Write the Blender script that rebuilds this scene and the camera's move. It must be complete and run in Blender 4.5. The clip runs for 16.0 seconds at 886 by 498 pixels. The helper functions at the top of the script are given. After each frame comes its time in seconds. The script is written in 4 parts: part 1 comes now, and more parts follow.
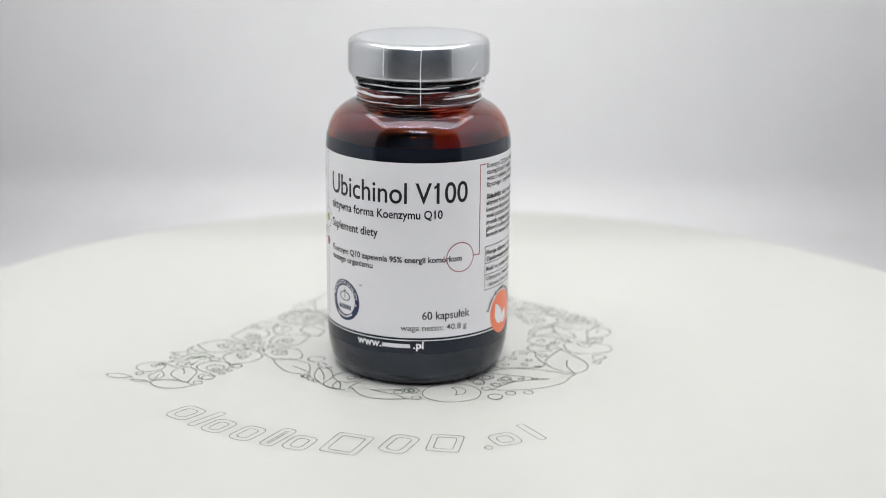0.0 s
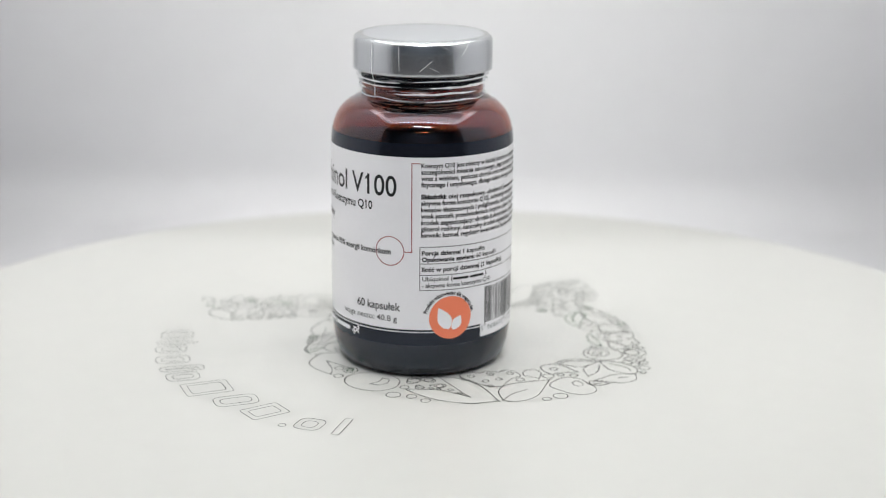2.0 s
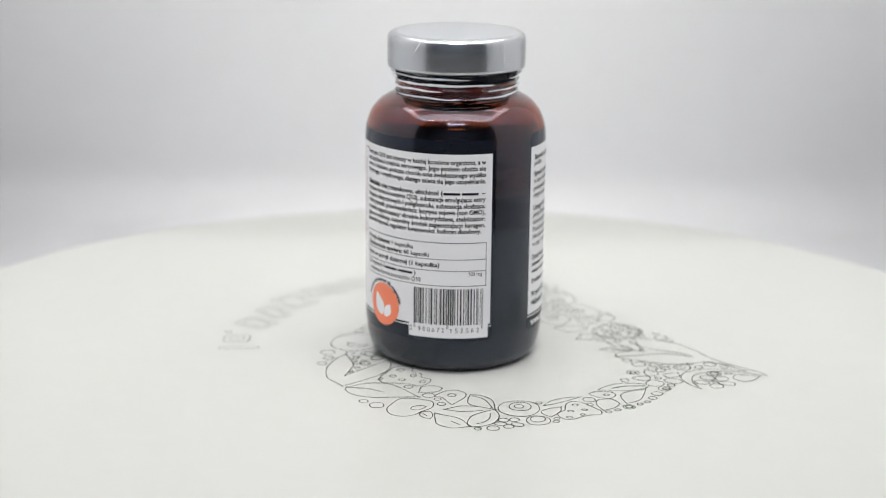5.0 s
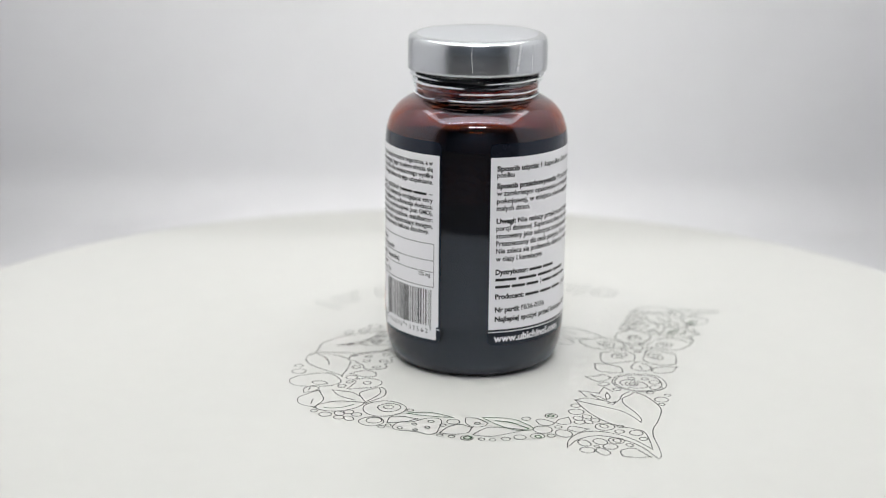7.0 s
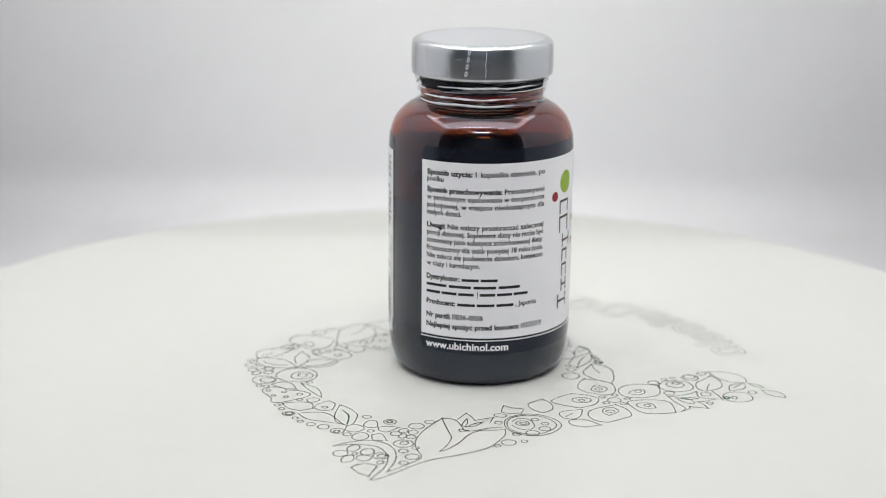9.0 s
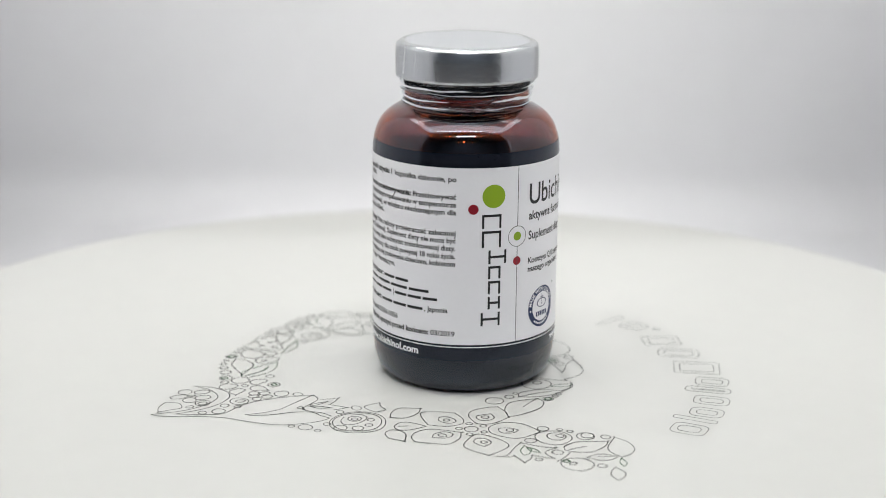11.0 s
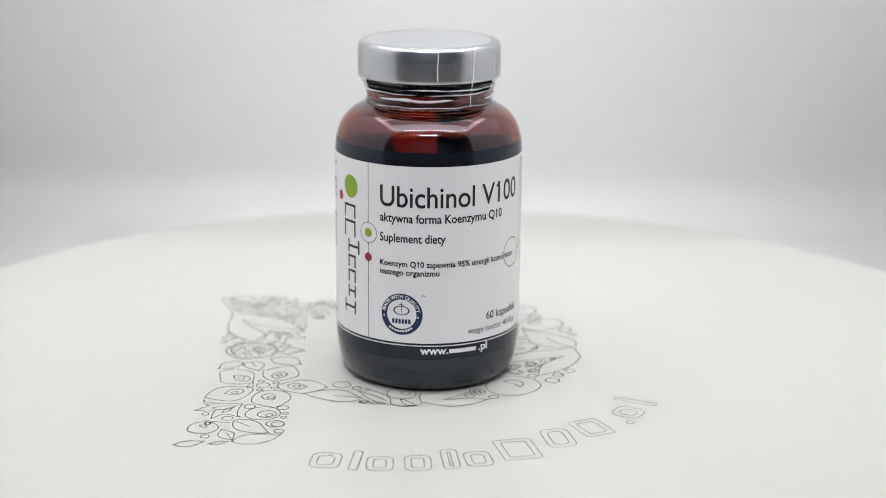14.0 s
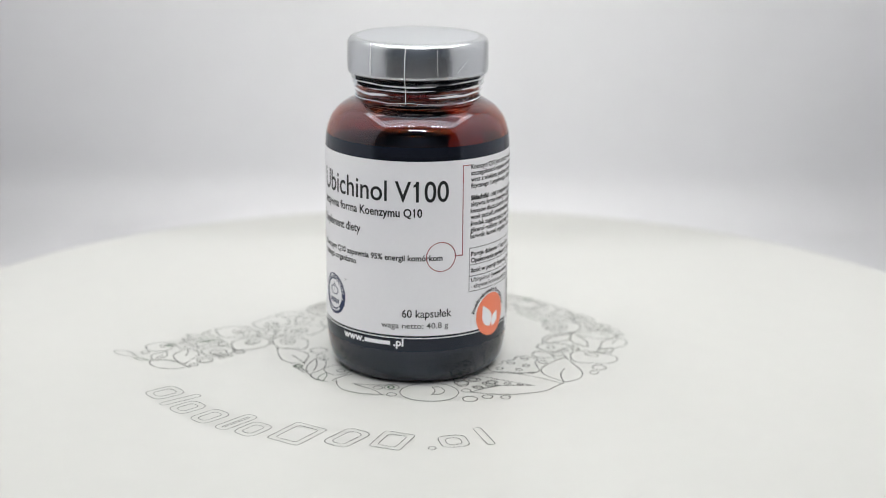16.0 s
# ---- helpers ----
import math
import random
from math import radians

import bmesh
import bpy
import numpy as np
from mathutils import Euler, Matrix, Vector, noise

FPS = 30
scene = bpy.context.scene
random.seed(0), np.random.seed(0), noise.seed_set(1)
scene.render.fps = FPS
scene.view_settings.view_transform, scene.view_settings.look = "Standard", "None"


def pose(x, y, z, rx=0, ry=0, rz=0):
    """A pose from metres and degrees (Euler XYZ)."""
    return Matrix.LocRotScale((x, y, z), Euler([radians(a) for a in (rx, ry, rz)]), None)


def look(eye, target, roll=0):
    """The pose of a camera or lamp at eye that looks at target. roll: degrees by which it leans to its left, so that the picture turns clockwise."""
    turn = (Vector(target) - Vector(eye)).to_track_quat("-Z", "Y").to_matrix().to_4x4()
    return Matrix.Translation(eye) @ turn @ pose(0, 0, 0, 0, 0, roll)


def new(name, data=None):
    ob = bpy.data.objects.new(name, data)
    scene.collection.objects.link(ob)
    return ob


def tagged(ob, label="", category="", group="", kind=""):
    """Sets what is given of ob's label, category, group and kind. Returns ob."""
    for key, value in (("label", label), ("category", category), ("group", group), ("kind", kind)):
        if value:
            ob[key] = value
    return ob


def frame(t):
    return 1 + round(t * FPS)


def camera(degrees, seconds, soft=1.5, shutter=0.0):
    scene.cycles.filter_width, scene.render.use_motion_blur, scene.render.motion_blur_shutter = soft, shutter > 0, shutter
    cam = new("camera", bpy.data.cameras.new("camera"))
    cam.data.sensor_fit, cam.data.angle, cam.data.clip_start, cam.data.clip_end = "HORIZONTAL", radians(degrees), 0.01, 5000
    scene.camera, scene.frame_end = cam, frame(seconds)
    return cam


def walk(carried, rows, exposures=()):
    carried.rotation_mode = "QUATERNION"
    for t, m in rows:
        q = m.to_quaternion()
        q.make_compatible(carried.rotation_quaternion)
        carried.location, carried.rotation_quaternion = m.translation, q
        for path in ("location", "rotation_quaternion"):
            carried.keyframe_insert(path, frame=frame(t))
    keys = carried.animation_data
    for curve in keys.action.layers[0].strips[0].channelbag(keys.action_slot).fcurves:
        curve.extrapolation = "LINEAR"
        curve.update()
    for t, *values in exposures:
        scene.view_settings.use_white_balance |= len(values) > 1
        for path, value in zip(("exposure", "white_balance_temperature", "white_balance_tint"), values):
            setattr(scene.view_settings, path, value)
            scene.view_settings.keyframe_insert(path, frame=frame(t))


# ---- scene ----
import functools

EYE_AT = Vector((0.0, -0.5117, 0.1787))
YAW, PITCH = radians(-0.203), radians(15.478)
FORWARD = Vector((math.sin(YAW) * math.cos(PITCH), math.cos(YAW) * math.cos(PITCH), -math.sin(PITCH)))
cam = camera(30.34, 16.0, soft=0.6)
cam.data.dof.use_dof = True
cam.data.dof.focus_distance = 0.488
cam.data.dof.aperture_fstop = 8.5
HELD = look(EYE_AT, EYE_AT + FORWARD, 0.52)
walk(cam, [(0.0, HELD), (16.0, HELD)], exposures=[(0.0, 0.0), (16.0, 0.0)])

# the turntable's turn: degrees at t seconds
def turned(t):
    return -23.23 * (t - 12.5)


BOTTLE_X, BOTTLE_Y = -0.00088, -0.01025

# ---- light ----
world = bpy.data.worlds.new("dim_room")
scene.world = world
world.use_nodes = True
world.node_tree.nodes["Background"].inputs["Color"].default_value = (0.62, 0.80, 1.0, 1)
world.node_tree.nodes["Background"].inputs["Strength"].default_value = 0.05


def strip_lamp(name, x, y, z, length, depth, power, tilt, turn=0):
    data = bpy.data.lights.new(name, "AREA")
    data.shape, data.size, data.size_y, data.energy = "RECTANGLE", length, depth, power
    data.color = (0.985, 1.0, 0.925)
    ob = new(name, data)
    ob.matrix_world = pose(x, y, z, 0, 0, turn) @ pose(0, 0, 0, tilt, 0, 0)
    return ob


BOX_W, BOX_BACK, BOX_FRONT, BOX_TOP, BOX_FLOOR = 0.262, 0.29, -0.185, 0.43, -0.030
# the roof's diffused light panel and the rows along its sides; the front row is of bare leds
strip_lamp("roof_panel_light", 0, -0.085, BOX_TOP - 0.030, 0.42, 0.115, 0.50, 26)
# fill light with no fixture of its own, added to brighten the backdrop
strip_lamp("backdrop_fill_light", 0, 0.10, BOX_TOP - 0.020, 0.50, 0.05, 0.335, 44)
for side in (-1, 1):
    strip_lamp("side_led_light", side * 0.228, 0.04, BOX_TOP - 0.017, 0.34, 0.040, 0.16, 30, side * 90)

ROOM_TOP, ROOM_FLOOR = 1.70, -0.80
strip_lamp("ceiling_tube_light", 0, -1.20, ROOM_TOP - 0.075, 0.62, 0.07, 14.5, 0).data.color = (0.95, 0.965, 1.0)

# ---- materials ----
def material(name, colour, rough=0.5, metal=0.0, grain=None, grain_scale=200.0, bump=0.0, **more):
    m = bpy.data.materials.new(name)
    m.use_nodes = True
    nt = m.node_tree
    b = nt.nodes["Principled BSDF"]
    b.inputs["Base Color"].default_value = (*colour, 1)
    b.inputs["Roughness"].default_value = rough
    b.inputs["Metallic"].default_value = metal
    for key, value in more.items():
        b.inputs[key.replace("_", " ")].default_value = value
    if grain or bump:
        tc = nt.nodes.new("ShaderNodeTexCoord")
        fine = nt.nodes.new("ShaderNodeTexNoise")
        fine.inputs["Scale"].default_value = grain_scale
        fine.inputs["Detail"].default_value = 4
        nt.links.new(tc.outputs["Object"], fine.inputs["Vector"])
        if grain:
            broad = nt.nodes.new("ShaderNodeTexNoise")
            broad.inputs["Scale"].default_value = grain_scale * 0.06
            nt.links.new(tc.outputs["Object"], broad.inputs["Vector"])
            add = nt.nodes.new("ShaderNodeMath")
            add.operation = "ADD"
            nt.links.new(fine.outputs["Fac"], add.inputs[0])
            nt.links.new(broad.outputs["Fac"], add.inputs[1])
            ramp = nt.nodes.new("ShaderNodeMapRange")
            ramp.inputs["From Min"].default_value, ramp.inputs["From Max"].default_value = 0.7, 1.3
            nt.links.new(add.outputs[0], ramp.inputs["Value"])
            mix = nt.nodes.new("ShaderNodeMix")
            mix.data_type = "RGBA"
            mix.inputs["A"].default_value = (*colour, 1)
            mix.inputs["B"].default_value = (*[c * (1 - grain) for c in colour], 1)
            nt.links.new(ramp.outputs["Result"], mix.inputs["Factor"])
            nt.links.new(mix.outputs["Result"], b.inputs["Base Color"])
        if bump:
            bn = nt.nodes.new("ShaderNodeBump")
            bn.inputs["Strength"].default_value = bump
            bn.inputs["Distance"].default_value = 0.0005
            nt.links.new(fine.outputs["Fac"], bn.inputs["Height"])
            nt.links.new(bn.outputs["Normal"], b.inputs["Normal"])
    return m


def film_material(name, gloss_rough, tint, glint_most, gloss_least, gloss_most):
    m = bpy.data.materials.new(name)
    m.use_nodes = True
    nt = m.node_tree
    nt.nodes.remove(nt.nodes["Principled BSDF"])
    out = nt.nodes["Material Output"]
    clear = nt.nodes.new("ShaderNodeBsdfTransparent")
    clear.inputs["Color"].default_value = (*tint, 1)
    gloss = nt.nodes.new("ShaderNodeBsdfGlossy")
    gloss.inputs["Roughness"].default_value = gloss_rough
    facing = nt.nodes.new("ShaderNodeLayerWeight")
    facing.inputs["Blend"].default_value = 0.5
    steep = nt.nodes.new("ShaderNodeMath")
    steep.operation, steep.inputs[1].default_value = "POWER", 3.5
    fres = nt.nodes.new("ShaderNodeMath")
    fres.operation, fres.inputs[1].default_value, fres.inputs[2].default_value = "MULTIPLY_ADD", gloss_most, gloss_least
    nt.links.new(facing.outputs["Facing"], steep.inputs[0])
    nt.links.new(steep.outputs[0], fres.inputs[0])
    tc = nt.nodes.new("ShaderNodeTexCoord")
    noi = nt.nodes.new("ShaderNodeTexNoise")
    noi.inputs["Scale"].default_value = 260
    bn = nt.nodes.new("ShaderNodeBump")
    bn.inputs["Strength"].default_value, bn.inputs["Distance"].default_value = 0.35, 0.0006
    mix = nt.nodes.new("ShaderNodeMixShader")
    # white diffuse streaks mixed in as painted highlights of the film's wrinkles
    glint = nt.nodes.new("ShaderNodeBsdfDiffuse")
    glint.inputs["Color"].default_value = (0.8, 0.81, 0.83, 1)
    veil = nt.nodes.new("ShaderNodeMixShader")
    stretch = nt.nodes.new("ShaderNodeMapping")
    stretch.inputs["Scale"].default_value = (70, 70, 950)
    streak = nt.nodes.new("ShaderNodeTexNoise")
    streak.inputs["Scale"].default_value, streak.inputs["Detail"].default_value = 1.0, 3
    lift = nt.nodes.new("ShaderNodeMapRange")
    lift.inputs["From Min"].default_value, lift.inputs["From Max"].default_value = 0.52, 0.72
    lift.inputs["To Min"].default_value, lift.inputs["To Max"].default_value = 0.01, glint_most
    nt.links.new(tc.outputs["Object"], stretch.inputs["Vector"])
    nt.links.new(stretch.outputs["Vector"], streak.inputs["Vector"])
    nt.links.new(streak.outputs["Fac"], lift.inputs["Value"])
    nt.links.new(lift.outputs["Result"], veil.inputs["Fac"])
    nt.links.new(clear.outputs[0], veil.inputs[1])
    nt.links.new(glint.outputs[0], veil.inputs[2])
    nt.links.new(tc.outputs["Object"], noi.inputs["Vector"])
    nt.links.new(noi.outputs["Fac"], bn.inputs["Height"])
    nt.links.new(bn.outputs["Normal"], gloss.inputs["Normal"])
    nt.links.new(fres.outputs[0], mix.inputs["Fac"])
    nt.links.new(veil.outputs[0], mix.inputs[1])
    nt.links.new(gloss.outputs[0], mix.inputs[2])
    nt.links.new(mix.outputs[0], out.inputs["Surface"])
    return m


WALL_WHITE = material("white_box_lining", (0.86, 0.855, 0.885), 0.75, grain=0.02, grain_scale=60)
DISC_WHITE = material("white_disc_laminate", (0.635, 0.632, 0.612), 0.42, grain=0.025, grain_scale=90, bump=0.02)
TABLE_GREY = material("grey_table", (0.18, 0.17, 0.16), 0.6, grain=0.25, grain_scale=30, bump=0.1)
PLASTER = material("blue_grey_plaster", (0.42, 0.47, 0.53), 0.8, grain=0.06, grain_scale=25, bump=0.1)
FLOOR_GREY = material("grey_floor", (0.22, 0.22, 0.23), 0.6, grain=0.2, grain_scale=20)
ROD_GREY = material("dark_frame_plastic", (0.05, 0.05, 0.055), 0.5, grain=0.2)
INK_LINE = material("printed_grey_green_line", (0.035, 0.046, 0.04), 0.35, grain=0.3, grain_scale=900)
INK_GREEN = material("printed_green", (0.02, 0.10, 0.035), 0.35, grain=0.2)
AMBER = material("amber_glass", (0.34, 0.062, 0.016), 0.02, Transmission_Weight=1.0, IOR=1.74, Specular_Tint=(0.70, 0.80, 1.0, 1))
DARK_FILL = material("dark_softgel_and_fill", (0.006, 0.006, 0.009), 0.6, grain=0.3, grain_scale=500, Specular_IOR_Level=0.0)
SILVER = material("brushed_silver", (0.64, 0.66, 0.69), 0.25, 1.0, grain=0.06, grain_scale=700, bump=0.03)
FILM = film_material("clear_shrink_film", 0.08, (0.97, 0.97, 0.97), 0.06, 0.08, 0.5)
# the neck film carries the strongest painted highlight streaks
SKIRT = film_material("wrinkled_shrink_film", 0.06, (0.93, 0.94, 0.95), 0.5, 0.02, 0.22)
# white of film creases, and of highlights painted on folds and cap
CREASE_GLINT = material("white_crease_and_glint", (0.85, 0.86, 0.88), 0.3)
LABEL_BLACK = material("black_label_film", (0.010, 0.011, 0.017), 0.16, grain=0.3, grain_scale=600, Specular_Tint=(0.72, 0.81, 1.0, 1), Specular_IOR_Level=0.52)
LABEL_WHITE = material("white_label_paper", (0.87, 0.86, 0.89), 0.38, grain=0.02, grain_scale=800)
INK_BLACK = material("black_ink", (0.012, 0.012, 0.014), 0.4)
INK_GREY = material("grey_ink", (0.06, 0.06, 0.065), 0.4)
INK_RED = material("dark_red_ink", (0.30, 0.004, 0.018), 0.4)
INK_LIME = material("lime_green_ink", (0.26, 0.40, 0.014), 0.4)
INK_NAVY = material("navy_ink", (0.008, 0.02, 0.09), 0.4)
INK_ORANGE = material("orange_ink", (0.92, 0.235, 0.12), 0.4)
LED_CASE = material("white_led_board", (0.8, 0.8, 0.8), 0.5)
LED_GLOW = bpy.data.materials.new("glowing_led")
LED_GLOW.use_nodes = True
LED_GLOW.node_tree.nodes["Principled BSDF"].inputs["Emission Color"].default_value = (1, 0.99, 0.93, 1)
LED_GLOW.node_tree.nodes["Principled BSDF"].inputs["Emission Strength"].default_value = 58.0

# ---- mesh helpers ----
def mesh_of(name, bm, mat, smooth=False):
    me = bpy.data.meshes.new(name)
    bm.normal_update()
    bm.to_mesh(me)
    bm.free()
    me.materials.append(mat)
    if smooth:
        for poly in me.polygons:
            poly.use_smooth = True
    return me


def part(name, bm, mat, parent, label="", smooth=False):
    ob = new(name, mesh_of(name, bm, mat, smooth))
    ob.parent = parent
    if label:
        ob["label"] = label
    return ob


def bm_box(x0, y0, z0, x1, y1, z1, bevel=0.0):
    bm = bmesh.new()
    bmesh.ops.create_cube(bm, size=1.0)
    for v in bm.verts:
        v.co = Vector((x0 + (v.co.x + 0.5) * (x1 - x0), y0 + (v.co.y + 0.5) * (y1 - y0), z0 + (v.co.z + 0.5) * (z1 - z0)))
    if bevel:
        bmesh.ops.bevel(bm, geom=bm.edges[:], offset=bevel, segments=2, affect="EDGES", profile=0.5)
    return bm


def rounded(points, steps=5):
    """A smooth curve through a few profile points (Catmull-Rom)."""
    made = []
    n = len(points)
    for i in range(n - 1):
        p0, p1, p2, p3 = points[max(i - 1, 0)], points[i], points[i + 1], points[min(i + 2, n - 1)]
        for k in range(steps):
            u = k / steps
            made.append(tuple(0.5 * (2 * b + (c - a) * u + (2 * a - 5 * b + 4 * c - d) * u * u + (3 * b - a - 3 * c + d) * u ** 3)
                              for a, b, c, d in zip(p0, p1, p2, p3)))
    made.append(tuple(points[-1]))
    return made


def bm_lathe(profile, segments=96, wobble=None):
    """Turns (radius, height) pairs in millimetres round z; radius 0 closes the end."""
    bm = bmesh.new()
    rows = []
    for r, z in profile:
        if r < 1e-6:
            rows.append([bm.verts.new((0, 0, z / 1000))])
        else:
            row = []
            for k in range(segments):
                a = 2 * math.pi * k / segments
                q = r + (wobble(a, z) if wobble else 0)
                row.append(bm.verts.new((q * math.cos(a) / 1000, q * math.sin(a) / 1000, z / 1000)))
            rows.append(row)
    for lo, hi in zip(rows, rows[1:]):
        for k in range(segments):
            j = (k + 1) % segments
            if len(lo) == 1 and len(hi) == 1:
                continue
            if len(lo) == 1:
                bm.faces.new((lo[0], hi[j], hi[k]))
            elif len(hi) == 1:
                bm.faces.new((lo[k], lo[j], hi[0]))
            else:
                bm.faces.new((lo[k], lo[j], hi[j], hi[k]))
    bmesh.ops.recalc_face_normals(bm, faces=bm.faces[:])
    return bm


# ---- the light box ----
box = tagged(new("light_box"), "white photo light box with an open front on a table", "light box")


def lining():
    """One sheet: floor, rounded rise, back wall, rounded turn, roof."""
    bm = bmesh.new()
    line = [(BOX_FRONT, BOX_FLOOR)]
    rad = 0.03
    for k in range(11):
        a = math.pi / 2 * k / 10
        line.append((BOX_BACK - rad + rad * math.sin(a), BOX_FLOOR + rad - rad * math.cos(a)))
    for k in range(6):
        a = math.pi / 2 * k / 5
        line.append((BOX_BACK - 0.03 + 0.03 * math.cos(a), BOX_TOP - 0.03 + 0.03 * math.sin(a)))
    line.append((BOX_FRONT, BOX_TOP))
    inner = [[bm.verts.new((x, y, z)) for y, z in line] for x in (-BOX_W, BOX_W)]
    for k in range(len(line) - 1):
        bm.faces.new((inner[0][k], inner[1][k], inner[1][k + 1], inner[0][k + 1]))
    bmesh.ops.recalc_face_normals(bm, faces=bm.faces[:])
    bmesh.ops.solidify(bm, geom=bm.faces[:], thickness=0.003)
    return bm


part("backdrop_sheet", lining(), WALL_WHITE, box, "seamless white backdrop sheet", True)
for sx in (-1, 1):
    x0, x1 = sorted((sx * (BOX_W + 0.001), sx * (BOX_W + 0.007)))
    part("side_wall", bm_box(x0, BOX_FRONT, BOX_FLOOR - 0.004, x1, BOX_BACK + 0.006, BOX_TOP + 0.006), WALL_WHITE, box)
for sx in (-1, 1):
    x0, x1 = sorted((sx * (BOX_W - 0.012), sx * (BOX_W + 0.012)))
    part("front_post", bm_box(x0, BOX_FRONT - 0.012, BOX_FLOOR - 0.004, x1, BOX_FRONT - 0.001, BOX_TOP + 0.012, 0.002), LED_CASE, box)
part("front_lintel", bm_box(-BOX_W + 0.013, BOX_FRONT - 0.012, BOX_TOP - 0.012, BOX_W - 0.013, BOX_FRONT - 0.001, BOX_TOP + 0.012, 0.002), LED_CASE, box)
board = part("led_board", bm_box(-0.20, -0.165, BOX_TOP - 0.007, 0.20, -0.145, BOX_TOP - 0.004), LED_CASE, box, "white strip board with glowing leds")
led_mesh = mesh_of("led", bm_box(-0.0048, -0.0045, -0.0015, 0.0048, 0.0045, 0.0015), LED_GLOW)
for k in range(13):
    bead = new("led", led_mesh)
    bead.parent = board
    bead.location = (-0.186 + 0.031 * k, -0.155, BOX_TOP - 0.0085)

# the table that carries the box
table = tagged(new("table"), "plain dark grey table under the light box", "table")
table.location.z = ROOM_FLOOR
TABLE_H = BOX_FLOOR - 0.004 - ROOM_FLOOR
part("table_top", bm_box(-0.8, -0.95, TABLE_H - 0.03, 0.8, 0.55, TABLE_H, 0.004), TABLE_GREY, table)
for x in (-0.76, 0.71):
    for y in (-0.91, 0.46):
        part("leg", bm_box(x, y, 0, x + 0.05, y + 0.05, TABLE_H - 0.03, 0.003), ROD_GREY, table)

# ---- the room round it, plain ----
ROOM = (-1.9, -2.3, 1.9, 1.3)


def setting(name, box_mesh, mat, text):
    return tagged(new(name, mesh_of(name, box_mesh, mat)), text, name.split("_")[0], kind="structure")


x0, y0, x1, y1 = ROOM
setting("floor", bm_box(x0, y0, ROOM_FLOOR - 0.1, x1, y1, ROOM_FLOOR), FLOOR_GREY, "plain grey floor of the dim room")
setting("ceiling", bm_box(x0, y0, ROOM_TOP, x1, y1, ROOM_TOP + 0.1), PLASTER, "plain pale plastered ceiling of the room")
setting("wall_south", bm_box(x0, y0 - 0.1, ROOM_FLOOR - 0.1, x1, y0, ROOM_TOP + 0.1), PLASTER, "plain pale blue-grey plastered room wall")
setting("wall_north", bm_box(x0, y1, ROOM_FLOOR - 0.1, x1, y1 + 0.1, ROOM_TOP + 0.1), PLASTER, "plain pale blue-grey plastered room wall")
setting("wall_west", bm_box(x0 - 0.1, y0 - 0.1, ROOM_FLOOR - 0.1, x0, y1 + 0.1, ROOM_TOP + 0.1), PLASTER, "plain pale blue-grey plastered room wall")
setting("wall_east", bm_box(x1, y0 - 0.1, ROOM_FLOOR - 0.1, x1 + 0.1, y1 + 0.1, ROOM_TOP + 0.1), PLASTER, "plain pale blue-grey plastered room wall")
fixture = tagged(new("ceiling_lamp"), "long white tube lamp fixed to the ceiling", "ceiling lamp")
fixture.location = (0, -1.20, ROOM_TOP)
part("housing", bm_box(-0.34, -0.06, -0.05, 0.34, 0.06, 0.0, 0.006), LED_CASE, fixture)
for x in (-0.335, 0.32):
    part("end_cap", bm_box(x, -0.045, -0.085, x + 0.015, 0.045, -0.051, 0.003), LED_CASE, fixture)

# ---- the turntable ----
turntable = tagged(new("turntable"), "round white motorised turntable with a line drawing printed on top", "turntable")
turntable.location.z = BOX_FLOOR
part("motor_base", bm_lathe([(0, 0), (140, 0), (143, 2), (143, 12), (140, 15.4), (0, 15.4)], 96), LED_CASE, turntable, "low round white motor base")
disc = part("disc", bm_lathe([(0, -14), (198, -14), (201.5, -13), (203, -11), (203, -2.5), (202.4, -0.8), (201, -0.1), (199.5, 0), (120, 0), (60, 0), (0, 0)], 160), DISC_WHITE, turntable, "white laminated disc with printed ornament")
LINE_W = 0.35


def ribbon(points, closed, width=LINE_W, height=0.12):
    bm = bmesh.new()
    n = len(points)
    left, right = [], []
    for i in range(n):
        a = points[(i - 1) % n] if closed or i else points[0]
        b = points[(i + 1) % n] if closed or i < n - 1 else points[-1]
        dx, dy = b[0] - a[0], b[1] - a[1]
        d = math.hypot(dx, dy) or 1
        w = width * (0.42 + 0.16 * noise.noise(Vector((points[i][0] * 0.3, points[i][1] * 0.3, 1))))
        nx, ny = -dy / d * w, dx / d * w
        left.append(bm.verts.new(((points[i][0] + nx) / 1000, (points[i][1] + ny) / 1000, height / 1000)))
        right.append(bm.verts.new(((points[i][0] - nx) / 1000, (points[i][1] - ny) / 1000, height / 1000)))
    for i in range(n if closed else n - 1):
        j = (i + 1) % n
        bm.faces.new((right[i], right[j], left[j], left[i]))
    return bm


def oval(x, y, a, b, turn, ink=None):
    """A printed oval with half axes a and b, slightly uneven as if drawn by hand."""
    n = 14 if a < 2 else 26
    c, s = math.cos(radians(turn)), math.sin(radians(turn))
    pts = []
    for k in range(n):
        t = 2 * math.pi * k / n
        u, v = a * math.cos(t) * (1 + 0.04 * math.sin(x + 2 * t)), b * math.sin(t) * (1 + 0.04 * math.cos(y + 3 * t))
        pts.append((x + u * c - v * s, y + u * s + v * c))
    if ink:
        part("printed_ring", ribbon(pts, True, 0.62), ink, disc, "small green ring")
    else:
        part("printed_ring", ribbon(pts, True), INK_LINE, disc)


def stroke(ink, *pts):
    """An open drawn line; a point named twice makes a corner."""
    part("printed_stroke", ribbon(drawn(pts), False), ink, disc)


